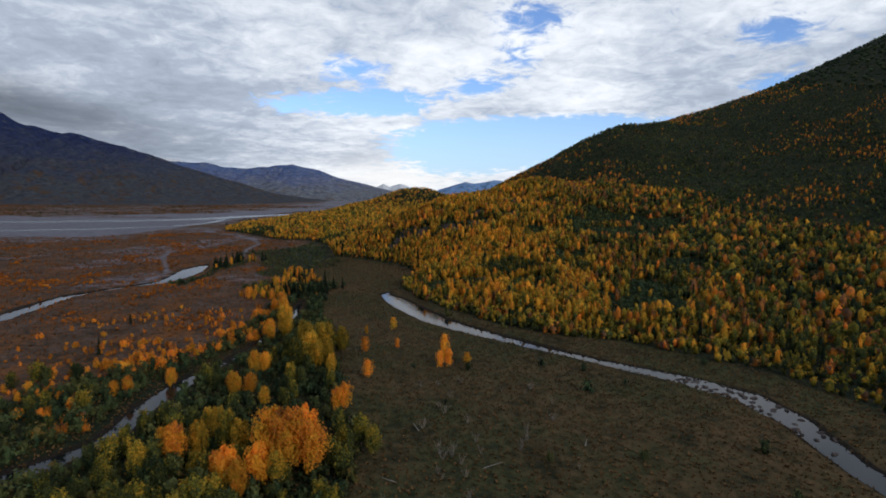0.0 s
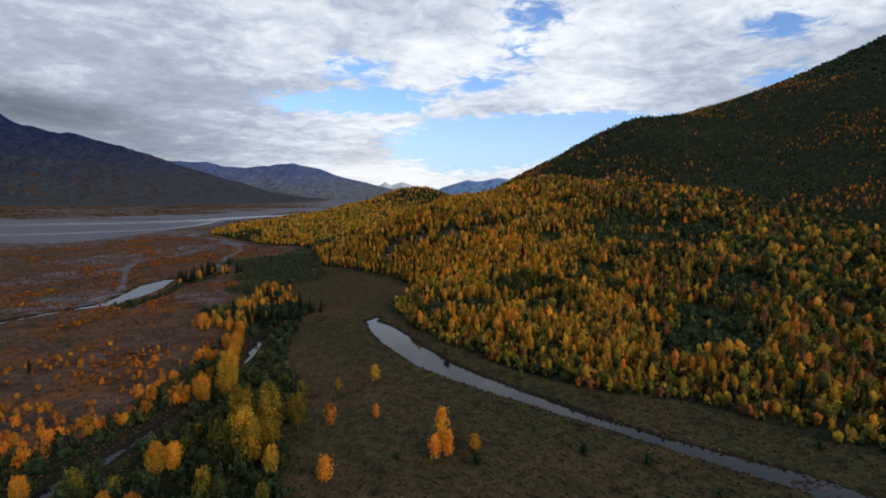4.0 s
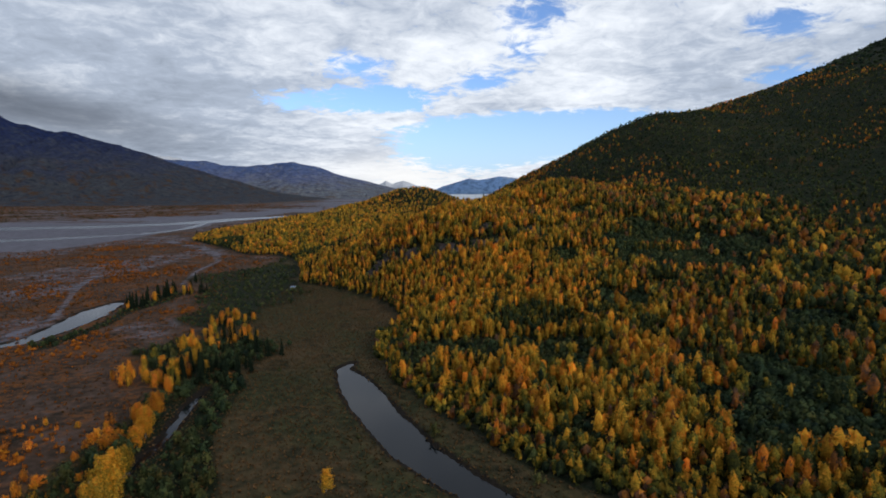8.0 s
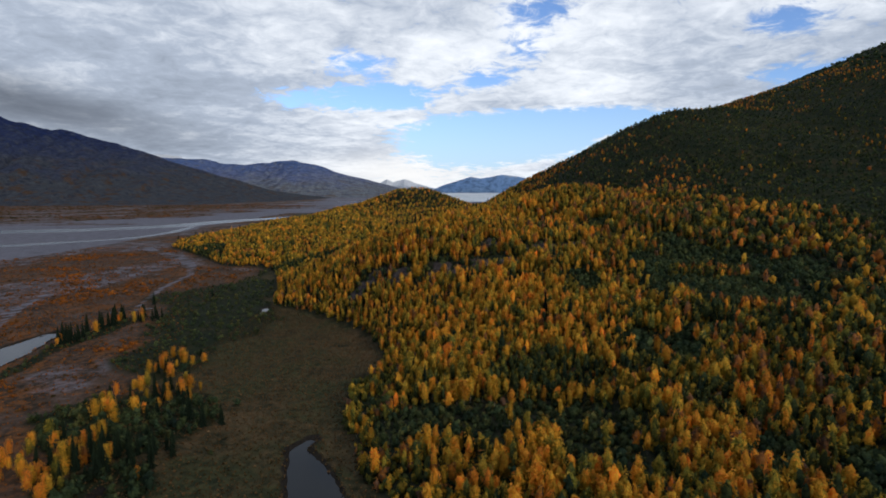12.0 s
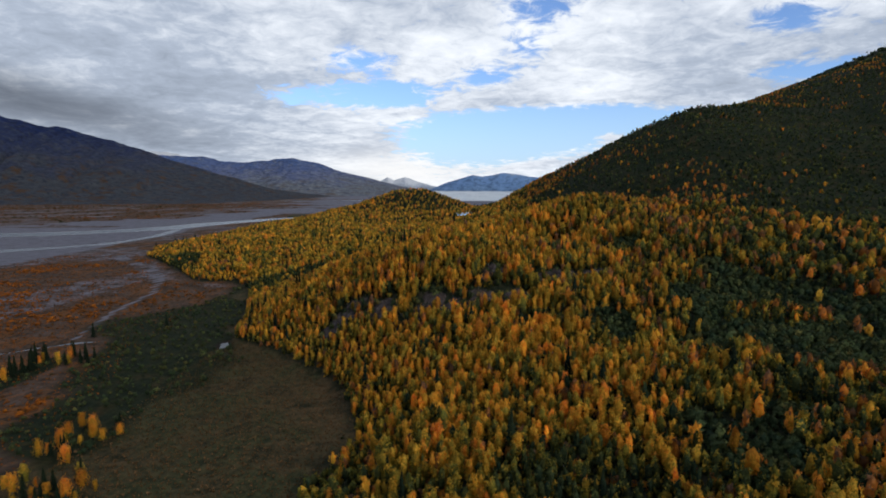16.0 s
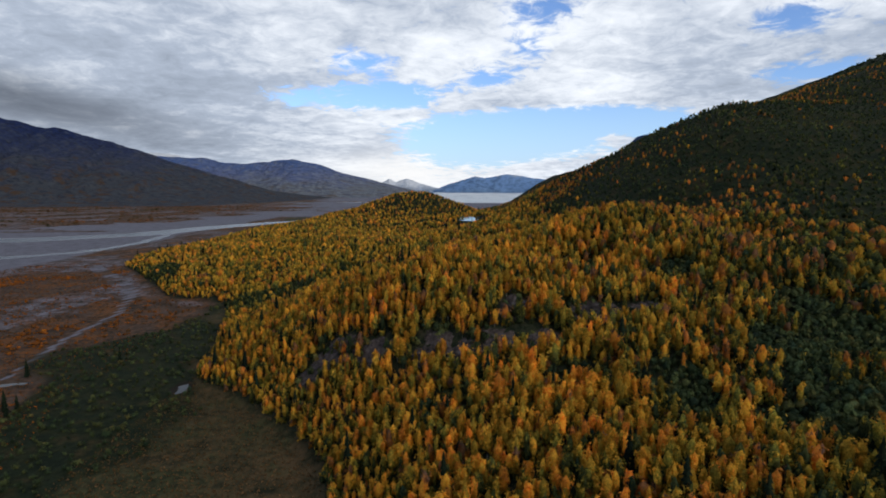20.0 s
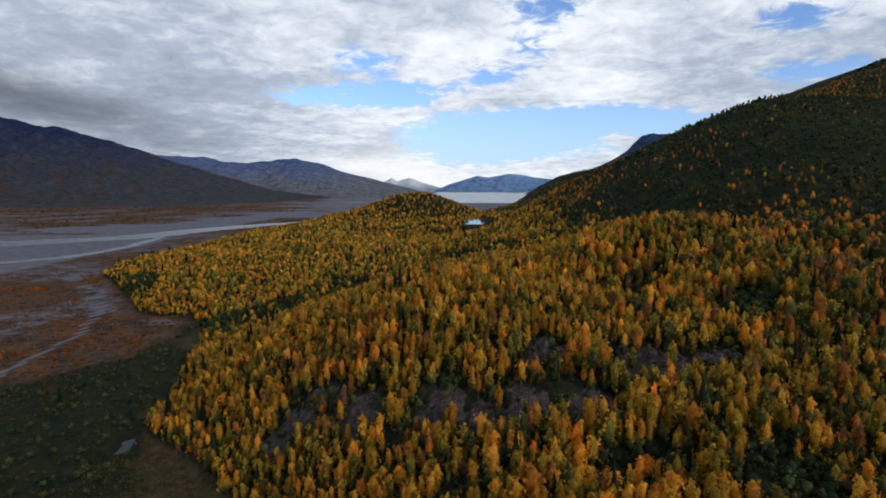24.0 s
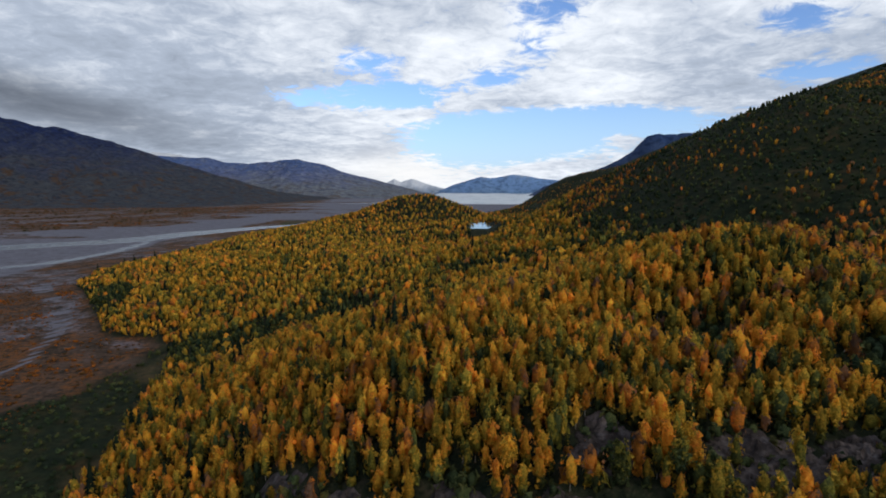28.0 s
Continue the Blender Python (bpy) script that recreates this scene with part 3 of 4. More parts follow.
# ---------------------------------------------------------------- ranges
def mountain_range(name, crest, width_near, width_far, mat, label, seed, rough=0.18, cells=(160, 60), gullies=1.0):
    """A range along a crest line of (x, y, height), with gullies and a noisy outline."""
    C = np.array(crest, float)
    s = np.r_[0, np.cumsum(np.hypot(*np.diff(C[:, :2], axis=0).T))]
    u = np.linspace(0, s[-1], cells[0])
    P = np.stack([np.interp(u, s, C[:, k]) for k in range(3)], 1)
    T = np.gradient(P[:, :2], axis=0)
    turn = np.unwrap(np.arctan2(T[:, 1], T[:, 0]))
    span = cells[0] // 3
    turn = np.convolve(np.pad(turn, span // 2, "edge"), np.ones(span) / span, "same")[span // 2:span // 2 + cells[0]]
    out = np.stack([np.sin(turn), -np.cos(turn)], 1)
    v = np.linspace(-1, 1, cells[1])
    off = np.where(v < 0, v * width_far, v * width_near)
    X = P[:, None, 0] + out[:, None, 0] * off
    Y = P[:, None, 1] + out[:, None, 1] * off
    fall = (1 - np.abs(v)) ** 1.15
    gully = wave(u[:, None] + 0 * off, off[None] * 0.35, 260, seed, 4)
    cut = np.abs(wave(u[:, None] + 60 * wave(X, Y, 300, seed + 5), off[None] * 0.12, 190, seed + 3, 3))
    H = P[:, None, 2] * fall * (1 + rough * 1.5 * gully * (1 - fall) * 2) + P[:, None, 2] * rough * 0.5 * wave(X, Y, 180, seed + 1, 4) * np.minimum(1, fall * 3)
    H = H - gullies * P[:, None, 2] * 0.12 * (1 - np.minimum(1, cut * 4)) * (fall * (1 - fall) * 4) ** 0.7
    co = np.stack([X, Y, H - 4 + 0 * X], -1).reshape(-1, 3)
    nx = cells[1]
    i = (np.arange(cells[0] - 1)[:, None] * nx + np.arange(nx - 1)).ravel()
    me = raw_mesh(name, co, np.stack([i, i + 1, i + nx + 1, i + nx], 1), [mat])
    return tagged(new(name, me), label, "mountain", kind="structure")


mountain_range("backdrop_range_west", [(-4200, 1500, 800), (-3300, 2300, 640), (-2346, 2900, 462), (-2118, 3000, 390), (-1838, 3000, 338), (-1496, 3000, 225), (-1183, 3000, 126), (-895, 3000, 47), (-700, 2980, 2)], 1150, 1200, M_LEFT, "dark mountain slope across the valley, painted blue with haze", 21, 0.20, (420, 150), 0.9)
mountain_range("backdrop_range_north", [(-2700, 3850, 330), (-2250, 4200, 300), (-1890, 4350, 308), (-1760, 4400, 272), (-1615, 4400, 256), (-1170, 4400, 293), (-980, 4400, 250), (-797, 4400, 187), (-430, 4450, 92), (-220, 4480, 40), (-120, 4500, 6)], 900, 300, M_MID, "rocky mountains painted haze-blue, under low cloud", 23, 0.12, (300, 100), 0.7)
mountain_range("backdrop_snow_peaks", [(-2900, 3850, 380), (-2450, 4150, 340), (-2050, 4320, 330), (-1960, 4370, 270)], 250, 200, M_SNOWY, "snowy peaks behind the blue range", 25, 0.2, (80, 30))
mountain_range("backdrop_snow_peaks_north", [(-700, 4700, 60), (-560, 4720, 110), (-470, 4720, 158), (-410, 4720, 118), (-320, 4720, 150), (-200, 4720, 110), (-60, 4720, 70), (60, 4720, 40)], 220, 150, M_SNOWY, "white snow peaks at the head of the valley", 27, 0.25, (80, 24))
mountain_range("backdrop_range_glacier", [(-90, 4560, 45), (20, 4550, 95), (248, 4540, 165), (330, 4540, 150), (498, 4540, 180), (640, 4520, 166), (755, 4500, 150), (930, 4480, 125), (1100, 4450, 118), (1300, 4400, 150)], 330, 250, M_FAR, "mountains beyond the glacier, painted pale blue with haze", 29, 0.10, (160, 50), 0.08)
mountain_range("backdrop_butte", [(640, 3900, 85), (918, 3725, 187), (1050, 3725, 240), (1150, 3725, 300), (1262, 3725, 410), (1330, 3720, 425), (1460, 3700, 428), (1800, 3500, 420)], 420, 400, M_BUTTE, "flat-topped mountain behind the hillside, painted blue with haze", 31, 0.05, (160, 50))


def make_glacier():
    xs, ys = np.linspace(-260, 1500, 80), np.linspace(2350, 4650, 80)
    def height(X, Y):
        edge = smoothstep(np.minimum.reduce([X + 60 + 0.05 * (Y - 2350), 1400 - X, Y - 2400 - 0.15 * np.abs(X - 200)]) + 60 * wave(X, Y, 200, 41), 0, 120)
        return -3 + edge * (6 + (Y - 2350) * 0.012 + 3 * wave(X, Y, 90, 42))
    me, _, _ = grid_mesh("glacier", xs, ys, height, M_ICE)
    tagged(new("glacier", me), "white glacier spread across the head of the valley", "glacier", kind="structure")


make_glacier()


# ---------------------------------------------------------------- plants
rng = np.random.default_rng(7)


def icosphere(level):
    bm = bmesh.new()
    bmesh.ops.create_icosphere(bm, subdivisions=level, radius=1.0)
    co = np.array([v.co[:] for v in bm.verts])
    tri = np.array([[v.index for v in f.verts] for f in bm.faces])
    bm.free()
    return co, tri


ICO = {k: icosphere(k) for k in (1, 2, 3, 5)}


def leaf_tris(centres, facing, size, r):
    """Small leaf sprays, one triangle each, facing outwards more or less."""
    n = len(centres)
    f = facing + r.normal(size=(n, 3)) * 0.5
    f /= np.linalg.norm(f, axis=1)[:, None]
    a = np.cross(f, r.normal(size=(n, 3)))
    a /= np.linalg.norm(a, axis=1)[:, None]
    b = np.cross(f, a)
    s = size * r.uniform(0.6, 1.3, (n, 1)) * (1, 1, 1.3)
    co = np.stack([centres + s * a, centres - 0.5 * s * a + 0.75 * s * b, centres - 0.5 * s * a - 0.75 * s * b], 1).reshape(-1, 3)
    return co, np.arange(3 * n).reshape(-1, 3)


def crown(r, level, leaves, size, lobes=5, low=0.22, width=0.27, core=0.55, taper=0.9, bough=0.54):
    """A crown for a plant of height 1: boughs of leaf sprays round a leafy core, widest below the middle. Returns places, triangles and tints."""
    top = 0.96

    def reach(u):
        return width * np.sin(np.pi * np.clip(u, 0.0, 1.0) ** taper) ** 0.62

    co0, tri0 = ICO[level]
    flat = np.maximum(np.hypot(co0[:, 0], co0[:, 1]), 1e-6)
    u = 0.5 + 0.5 * co0[:, 2]
    rad = np.where(flat < 1e-3, 0.0, reach(0.08 + 0.84 * u)) * core * np.clip(1 + 0.22 * r.normal(size=len(co0)), 0.6, 1.4)
    zc = low + (top - low) * (0.5 + (u - 0.5) * 0.92)
    cos, tris = [np.stack([co0[:, 0] / flat * rad, co0[:, 1] / flat * rad, zc], 1)], [tri0]
    # inner shade put into the core's tint, darker low down
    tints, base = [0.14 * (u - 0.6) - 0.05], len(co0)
    turn = r.uniform(0, 6.28)
    for k in range(lobes):
        f = (k + r.uniform(0.2, 0.8)) / lobes
        v = 0.1 + 0.8 * f
        a = turn + 2.4 * k
        off = reach(v) * r.uniform(0.4, 0.8)
        mid = np.array((off * math.cos(a), off * math.sin(a), low + (top - low) * v))
        wide = max(reach(v), 0.4 * width) * bough * r.uniform(0.78, 1.22)
        n = max(2, int(round(leaves / lobes)))
        dirs = r.normal(size=(n, 3))
        dirs /= np.linalg.norm(dirs, axis=1)[:, None]
        p = mid + dirs * r.uniform(0.45, 1.1, (n, 1)) * wide * (1, 1, 1.7)
        out = np.stack([p[:, 0] / width, p[:, 1] / width, 0.35 + 0.9 * (p[:, 2] - 0.5 * (top + low)) / (top - low)], 1) + 0.5 * dirs
        lc, lt = leaf_tris(p, out, size, r)
        cos.append(lc)
        tris.append(lt + base)
        base += len(lc)
        # top-lit look put into the tint: lower boughs greener and darker
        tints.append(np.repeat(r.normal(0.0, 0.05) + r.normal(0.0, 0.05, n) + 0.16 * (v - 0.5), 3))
    return np.concatenate(cos), np.concatenate(tris), np.concatenate(tints)


def tuft(r, blades):
    """A tuft of sedge or a dwarf bush: upright blades from one foot, height 1."""
    a = r.uniform(0, 6.283, blades)
    lean, wide = r.uniform(0.15, 0.7, blades), r.uniform(0.22, 0.4, blades)
    d = np.stack([np.cos(a), np.sin(a), 0 * a], 1)
    q = np.stack([-np.sin(a), np.cos(a), 0 * a], 1)
    up = np.array((0, 0, 1.0))
    tip = d * lean[:, None] + up * r.uniform(0.6, 1.0, (blades, 1))
    mid = d * lean[:, None] * 0.35 + up * 0.3
    co = np.stack([d * 0.05 - up * 0.15, mid + q * wide[:, None], tip, mid - q * wide[:, None]], 1).reshape(-1, 3)
    k = np.arange(blades)[:, None] * 4
    return co, np.concatenate([k + (0, 1, 2), k + (0, 2, 3)]), np.repeat(r.normal(0, 0.08, blades), 4)


def spruce_crown(r, tiers, sides):
    """Drooping tiers of branches, narrowing to a spire; height 1."""
    cos, tris, base = [], [], 0
    for k in range(tiers):
        f = k / tiers
        z0, rad = 0.08 + 0.86 * f, 0.17 * (1 - f) ** 0.85 + 0.012
        top = min(1.0, z0 + 1.7 * 0.9 / tiers)
        ang = np.arange(sides) * 2 * math.pi / sides + r.uniform(0, 6)
        rr = rad * r.uniform(0.65, 1.2, sides)
        ring = np.stack([rr * np.cos(ang), rr * np.sin(ang), z0 + r.uniform(-0.02, 0.02, sides)], 1)
        inner = np.stack([0.35 * rad * np.cos(ang + 0.4), 0.35 * rad * np.sin(ang + 0.4), np.full(sides, z0 + 0.03)], 1)
        co = np.concatenate([ring, inner, [[0, 0, top]]])
        j = np.arange(sides)
        n = (j + 1) % sides
        tri = np.concatenate([np.stack([j, j + sides, np.full(sides, 2 * sides)], 1), np.stack([j + sides, n, np.full(sides, 2 * sides)], 1)])
        cos.append(co)
        tris.append(tri + base)
        base += len(co)
    co = np.concatenate(cos)
    # tint rises with height: lower tiers darker than the spire
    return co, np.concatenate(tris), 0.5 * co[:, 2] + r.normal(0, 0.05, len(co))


def tube(points, radii, sides=5):
    """A tapered tube along points."""
    ang = np.arange(sides) * 2 * math.pi / sides
    co = np.concatenate([np.array(p) + r * np.stack([np.cos(ang), np.sin(ang), 0 * ang], 1) for p, r in zip(points, radii)])
    tri = []
    for k in range(len(points) - 1):
        for j in range(sides):
            a, b = k * sides + j, k * sides + (j + 1) % sides
            tri += [(a, b, b + sides), (a, b + sides, a + sides)]
    return co, np.array(tri)


def bole(r, limbs, sides=5):
    """A trunk of height 1 with limbs."""
    bend = r.uniform(-0.03, 0.03, 2)
    pts = [(0, 0, -0.03), (bend[0] * 0.4, bend[1] * 0.4, 0.3), (bend[0], bend[1], 0.62), (bend[0] * 1.2, bend[1] * 1.2, 0.9)]
    cos, tris = tube(pts, (0.016, 0.012, 0.008, 0.003), sides)
    cos, tris, base = [cos], [tris], len(cos)
    for k in range(limbs):
        z, a = r.uniform(0.25, 0.75), r.uniform(0, 6.3)
        q = np.array((bend[0] * z, bend[1] * z, z))
        tip = q + np.array((math.cos(a) * 0.16, math.sin(a) * 0.16, 0.14))
        c, t = tube([q, (q + tip) / 2 + (0, 0, -0.01), tip], (0.006, 0.004, 0.0015), 3)
        cos.append(c)
        tris.append(t + base)
        base += len(c)
    return np.concatenate(cos), np.concatenate(tris)


def scatter(x0, x1, y0, y1, step, r):
    gx, gy = np.meshgrid(np.arange(x0, x1, step), np.arange(y0, y1, step))
    return (gx + r.uniform(-0.48, 0.48, gx.shape) * step).ravel(), (gy + r.uniform(-0.48, 0.48, gy.shape) * step).ravel()


def stand(name, spots, variants, mats, label, category, trunk=None, spread=0.27):
    """Many plants in one mesh. spots: arrays of x, y, z, height, width factor, tint."""
    x, y, z, h, w, tint = spots
    r = np.random.default_rng(len(x))
    pick = r.integers(0, len(variants), len(x))
    cos, tris, tints, idx, tones, base = [], [], [], [], [], 0
    lush = np.clip(r.normal(0.0, spread, len(x)), -0.55, 0.7)
    for k, (vc, vt, vk) in enumerate(variants):
        s = np.nonzero(pick == k)[0]
        if not len(s):
            continue
        sets = [(vc, vt, vk, 0)] + ([(trunk[0], trunk[1], np.zeros(len(trunk[0])), 1)] if trunk else [])
        a = r.uniform(0, 6.283, len(s))
        ca, sa = np.cos(a)[:, None], np.sin(a)[:, None]
        for c, t, kk, slot in sets:
            X = (c[:, 0] * ca - c[:, 1] * sa) * (h[s] * w[s])[:, None] + x[s][:, None]
            Y = (c[:, 0] * sa + c[:, 1] * ca) * (h[s] * w[s])[:, None] + y[s][:, None]
            Z = c[None, :, 2] * h[s][:, None] + z[s][:, None]
            cos.append(np.stack([X, Y, Z], -1).reshape(-1, 3))
            tris.append((t[None] + (np.arange(len(s)) * len(c))[:, None, None]).reshape(-1, 3) + base)
            tints.append((tint[s][:, None] + kk[None]).ravel())
            tones.append(np.repeat(lush[s], len(c)))
            idx.append(np.full(len(s) * len(t), slot))
            base += len(s) * len(c)
    me = raw_mesh(name, np.concatenate(cos), np.concatenate(tris), mats, np.concatenate(tints), np.concatenate(idx), tone=np.concatenate(tones))
    return tagged(new(name, me), label, category, kind="stuff")


# green openings in the birch wood: x, y, radius
OPENINGS = [(0, 241, 7), (10, 240, 8), (20, 239, 9), (30, 240, 9), (39, 237, 8), (47, 232, 5), (24, 229, 5), (39, 224, 7), (45, 218, 5), (-10, 256, 4), (67, 198, 7), (70, 187, 8), (77, 193, 8), (66, 179, 7), (35, 190, 5), (91, 200, 9), (84, 183, 8), (76, 181, 7),
            (88, 318, 9), (93, 300, 9), (104, 294, 9), (112, 284, 9), (120, 318, 9), (70, 216, 6), (84, 207, 8), (58, 312, 7), (84, 304, 8), (98, 288, 9), (69, 258, 7), (78, 267, 5), (99, 337, 7), (110, 231, 9),
            (29, 335, 5), (36, 320, 4), (43, 320, 4), (60, 306, 7), (75, 299, 7), (103, 327, 8), (10, 324, 3), (-2, 336, 3), (77, 356, 6), (54, 373, 7), (90, 449, 9), (62, 268, 4), (40, 283, 3), (128, 302, 12)]
# clumps of dark green alder and spruce in the wood: x, y, radius
CLUMPS = [(26, 259, 7), (33, 260, 8), (40, 257, 8), (46, 252, 6), (-6, 266, 5), (7, 258, 4), (60, 254, 6), (66, 236, 6), (84, 275, 6), (98, 262, 7), (-14, 268, 3)]
# bare rock and scree between the trees: x, y, half length, half depth
CRAGS = [(-23, 352, 10, 5.5), (-9, 345, 6, 4.5), (7, 341, 6, 4.5), (19, 336, 8, 5.0), (29, 345, 5, 4.0), (49, 342, 9, 6.0), (62, 341, 6, 4.5), (35, 333, 5, 3.5)]
# the stretch of wood that is built tree by tree
NEAR_WOOD = (-14, 44, 205, 345)


def wood_spots():
    """Places for the birch wood, the thickets between and the mountain's scrub."""
    r = np.random.default_rng(11)
    x, y = scatter(-300, 440, 90, 680, 2.6, r)
    x2, y2 = scatter(-320, 520, 680, 1350, 4.4, r)
    x3, y3 = scatter(-110, 120, 150, 450, 1.85, r)
    rest = ~((x > -110) & (x < 120) & (y > 150) & (y < 450))
    x, y = np.r_[x[rest], x2, x3], np.r_[y[rest], y2, y3]
    rest = x < 0.86 * y + 45
    x, y = x[rest], y[rest]
    d = hill_depth(x, y)
    z = land(x, y, d)
    openness = np.zeros_like(x)
    for a, b, rad in OPENINGS:
        openness = np.maximum(openness, smoothstep(rad * (1.12 + 0.5 * wave(x, y, 14, 51)) - np.hypot(x - a, y - b), -2, 3))
    for a, b, ra, rb in CRAGS:
        openness = np.maximum(openness, 1.5 * (((x - a) / ra) ** 2 + ((y - b) / rb) ** 2 < 1))
    openness = np.maximum(openness, smoothstep(wave(x, y, 34, 52), 0.42, 0.58) * 0.8 * smoothstep(y, 380, 430))
    # the birches thin out up the mountainside, where scrub takes over
    high = upland(x, y)
    keep = (d > 1.5) & (lake_reach(x, y + 40 * (y < 815)) > 1.3)
    chance = np.maximum(1 - np.minimum(openness, 0.965), 0.07 * (openness > 1.4)) * (1 - high * np.clip(0.62 - 0.6 * wave(x, y, 48, 69), 0.25, 0.93))
    chance = chance * (1 - 0.35 * smoothstep(x, 55, 85) * smoothstep(y, 270, 230)) * np.where(y < 300, 0.3 + 0.7 * smoothstep(d, 3, 28), 1.0)
    tree = keep & (r.uniform(0, 1, len(x)) < chance)
    scrub = keep & ((openness < 1.4) | (r.uniform(0, 1, len(x)) < 0.3)) & (~tree | ((r.uniform(0, 1, len(x)) < 0.85) & (y < 400) & (x < 140)))
    scrub &= ~((y > 450) & (d < 14) & (x < 60))
    return r, x, y, z, d, high, tree, scrub, openness < 0.3


def opening_scrub(r):
    """Lush low shrubs filling the green openings."""
    x, y = scatter(-10, 140, 165, 335, 1.95, r)
    d = hill_depth(x, y)
    inside = np.zeros(len(x), bool)
    for a, b, rad in OPENINGS:
        inside |= np.hypot(x - a, y - b) < rad * (1.1 + 0.5 * wave(x, y, 14, 51))
    s = np.nonzero(inside & (d > 1.5))[0]
    k = len(s)
    rr = np.random.default_rng(82)
    variants = [crown(rr, 1, 36, 0.17, 5, low=-0.1, width=0.55, core=0.5) for _ in range(6)]
    stand("meadow_shrubs", (x[s], y[s], land(x[s], y[s], d[s]), r.uniform(0.8, 1.9, k), r.uniform(0.9, 1.5, k), 0.66 - 0.16 * smoothstep(x[s], 45, 65) + 0.16 * wave(x[s], y[s], 12, 63) + r.normal(0, 0.12, k)), variants, [M_ALDER], "lush green shrubs filling an opening in the birch wood", "shrubs")


def make_wood():
    r, x, y, z, d, high, tree, scrub, under = wood_spots()
    n = len(x)
    h = 3.9 + 3.6 * r.beta(1.6, 1.8, n)
    h = h * (1 - 0.5 * high) * np.where(d < 12, 0.82, 1.0) * (1 + 0.16 * wave(x, y, 25, 68))
    tint = 0.475 + 0.05 * smoothstep(y, 240, 310) + 0.10 * wave(x, y, 70, 61) + 0.07 * wave(x, y, 14, 75) + r.normal(0, 0.14, n)
    tint = np.where(r.uniform(0, 1, n) < 0.06, r.uniform(0.82, 0.98, n), np.where(r.uniform(0, 1, n) < 0.2, r.uniform(0.26, 0.4, n), tint))
    rusty = r.uniform(0, 1, n) < 0.10 + 0.5 * smoothstep(wave(x, y, 48, 69) + 0.5 * wave(x, y, 17, 70), 0.0, 0.45)
    tint = np.where(high > 0.5, np.where(rusty, np.where(r.uniform(0, 1, n) < 0.3, r.uniform(0.38, 0.7, n), r.uniform(0.83, 0.97, n)), r.uniform(0.02, 0.26, n)), tint)
    # more brown and olive trees eastwards; their tints also stand for the shade there
    east = smoothstep(x + 12 * wave(x, y, 40, 66), 50, 105)
    tint = np.where((high < 0.5) & (r.uniform(0, 1, n) < 0.30 * east), r.uniform(0.84, 0.97, n), np.where((high < 0.5) & (r.uniform(0, 1, n) < 0.45 * east), r.uniform(0.18, 0.32, n), tint))
    green = (r.uniform(0, 1, n) < 0.13 + 0.42 * east + 0.04 * smoothstep(y, 400, 560)) & (high < 0.5)
    for a, b, rad in CLUMPS:
        green |= (np.hypot(x - a, y - b) < rad * (1 + 0.4 * wave(x, y, 8, 74))) & (r.uniform(0, 1, n) < 0.93)
    green |= (np.hypot(x + 25, y - 1010) < 75) & (r.uniform(0, 1, n) < 0.4 + 0.5 * wave(x, y, 26, 80))
    dell = smoothstep(wave(x * 0.7 + y * 0.3, y * 0.8, 42, 71) + 0.25 * wave(x, y, 15, 72), 0.34, 0.5) * smoothstep(y, 380, 460)
    green |= (d < 22) & (y > 540) & (x < -60) & (r.uniform(0, 1, n) < 0.6) & (wave(x, y, 30, 73) > -0.1)
    green |= (r.uniform(0, 1, n) < 0.85 * dell) & (high < 0.5)
    tint = np.where(green, r.uniform(0.0, 0.26, n), tint)
    tint -= 0.02 * smoothstep(y, 430, 520) * (high < 0.5) * ~green
    h = np.where(green, h * 0.85, h) * (1 - 0.12 * smoothstep(y, 430, 500))
    w = r.uniform(0.75, 1.2, n) + 0.08 * smoothstep(y, 320, 420)
    x0, x1, y0, y1 = NEAR_WOOD
    inside = np.nonzero(tree & (x > x0) & (x < x1) & (y > y0) & (y < y1))[0]
    single = np.zeros(n, bool)
    single[inside[np.linspace(0, len(inside) - 1, min(300, len(inside))).astype(int)]] = True
    near, far = (y < 450) & (x < 115) & (x > -110), (y > 680)
    trunk = tube([(0, 0, -0.05), (0.01, 0.0, 0.5)], (0.014, 0.007), 3)
    for k, (zone, leaves, size, lobes) in enumerate(((near, 54, 0.052, 6), (~near & ~far, 18, 0.09, 3), (far, 6, 0.14, 2))):
        s = np.nonzero(tree & zone & ~single)[0]
        rr = np.random.default_rng(70 + k)
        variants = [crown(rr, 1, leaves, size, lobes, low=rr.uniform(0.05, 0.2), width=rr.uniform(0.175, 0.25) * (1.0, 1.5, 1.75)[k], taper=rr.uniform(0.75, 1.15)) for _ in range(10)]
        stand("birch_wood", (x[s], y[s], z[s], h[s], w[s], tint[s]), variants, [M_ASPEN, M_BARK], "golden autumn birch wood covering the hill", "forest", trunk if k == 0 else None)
    rr = np.random.default_rng(80)
    close = (y < 420) & (x < 150)
    alder = scrub & ((high > 0.4) | (~under & ((y > 340) | (x > 58) | (r.uniform(0, 1, n) < 0.25))))
    for zone, leaves in ((close, 22), (~close & (r.uniform(0, 1, n) < np.where(x < 270, 0.7, 0.4)), 4)):
        s = np.nonzero(alder & zone)[0]
        variants = [crown(rr, 1, leaves, 0.2 if leaves > 9 else 0.34, 4 if leaves > 9 else 2, low=-0.15, width=0.6) for _ in range(6)]
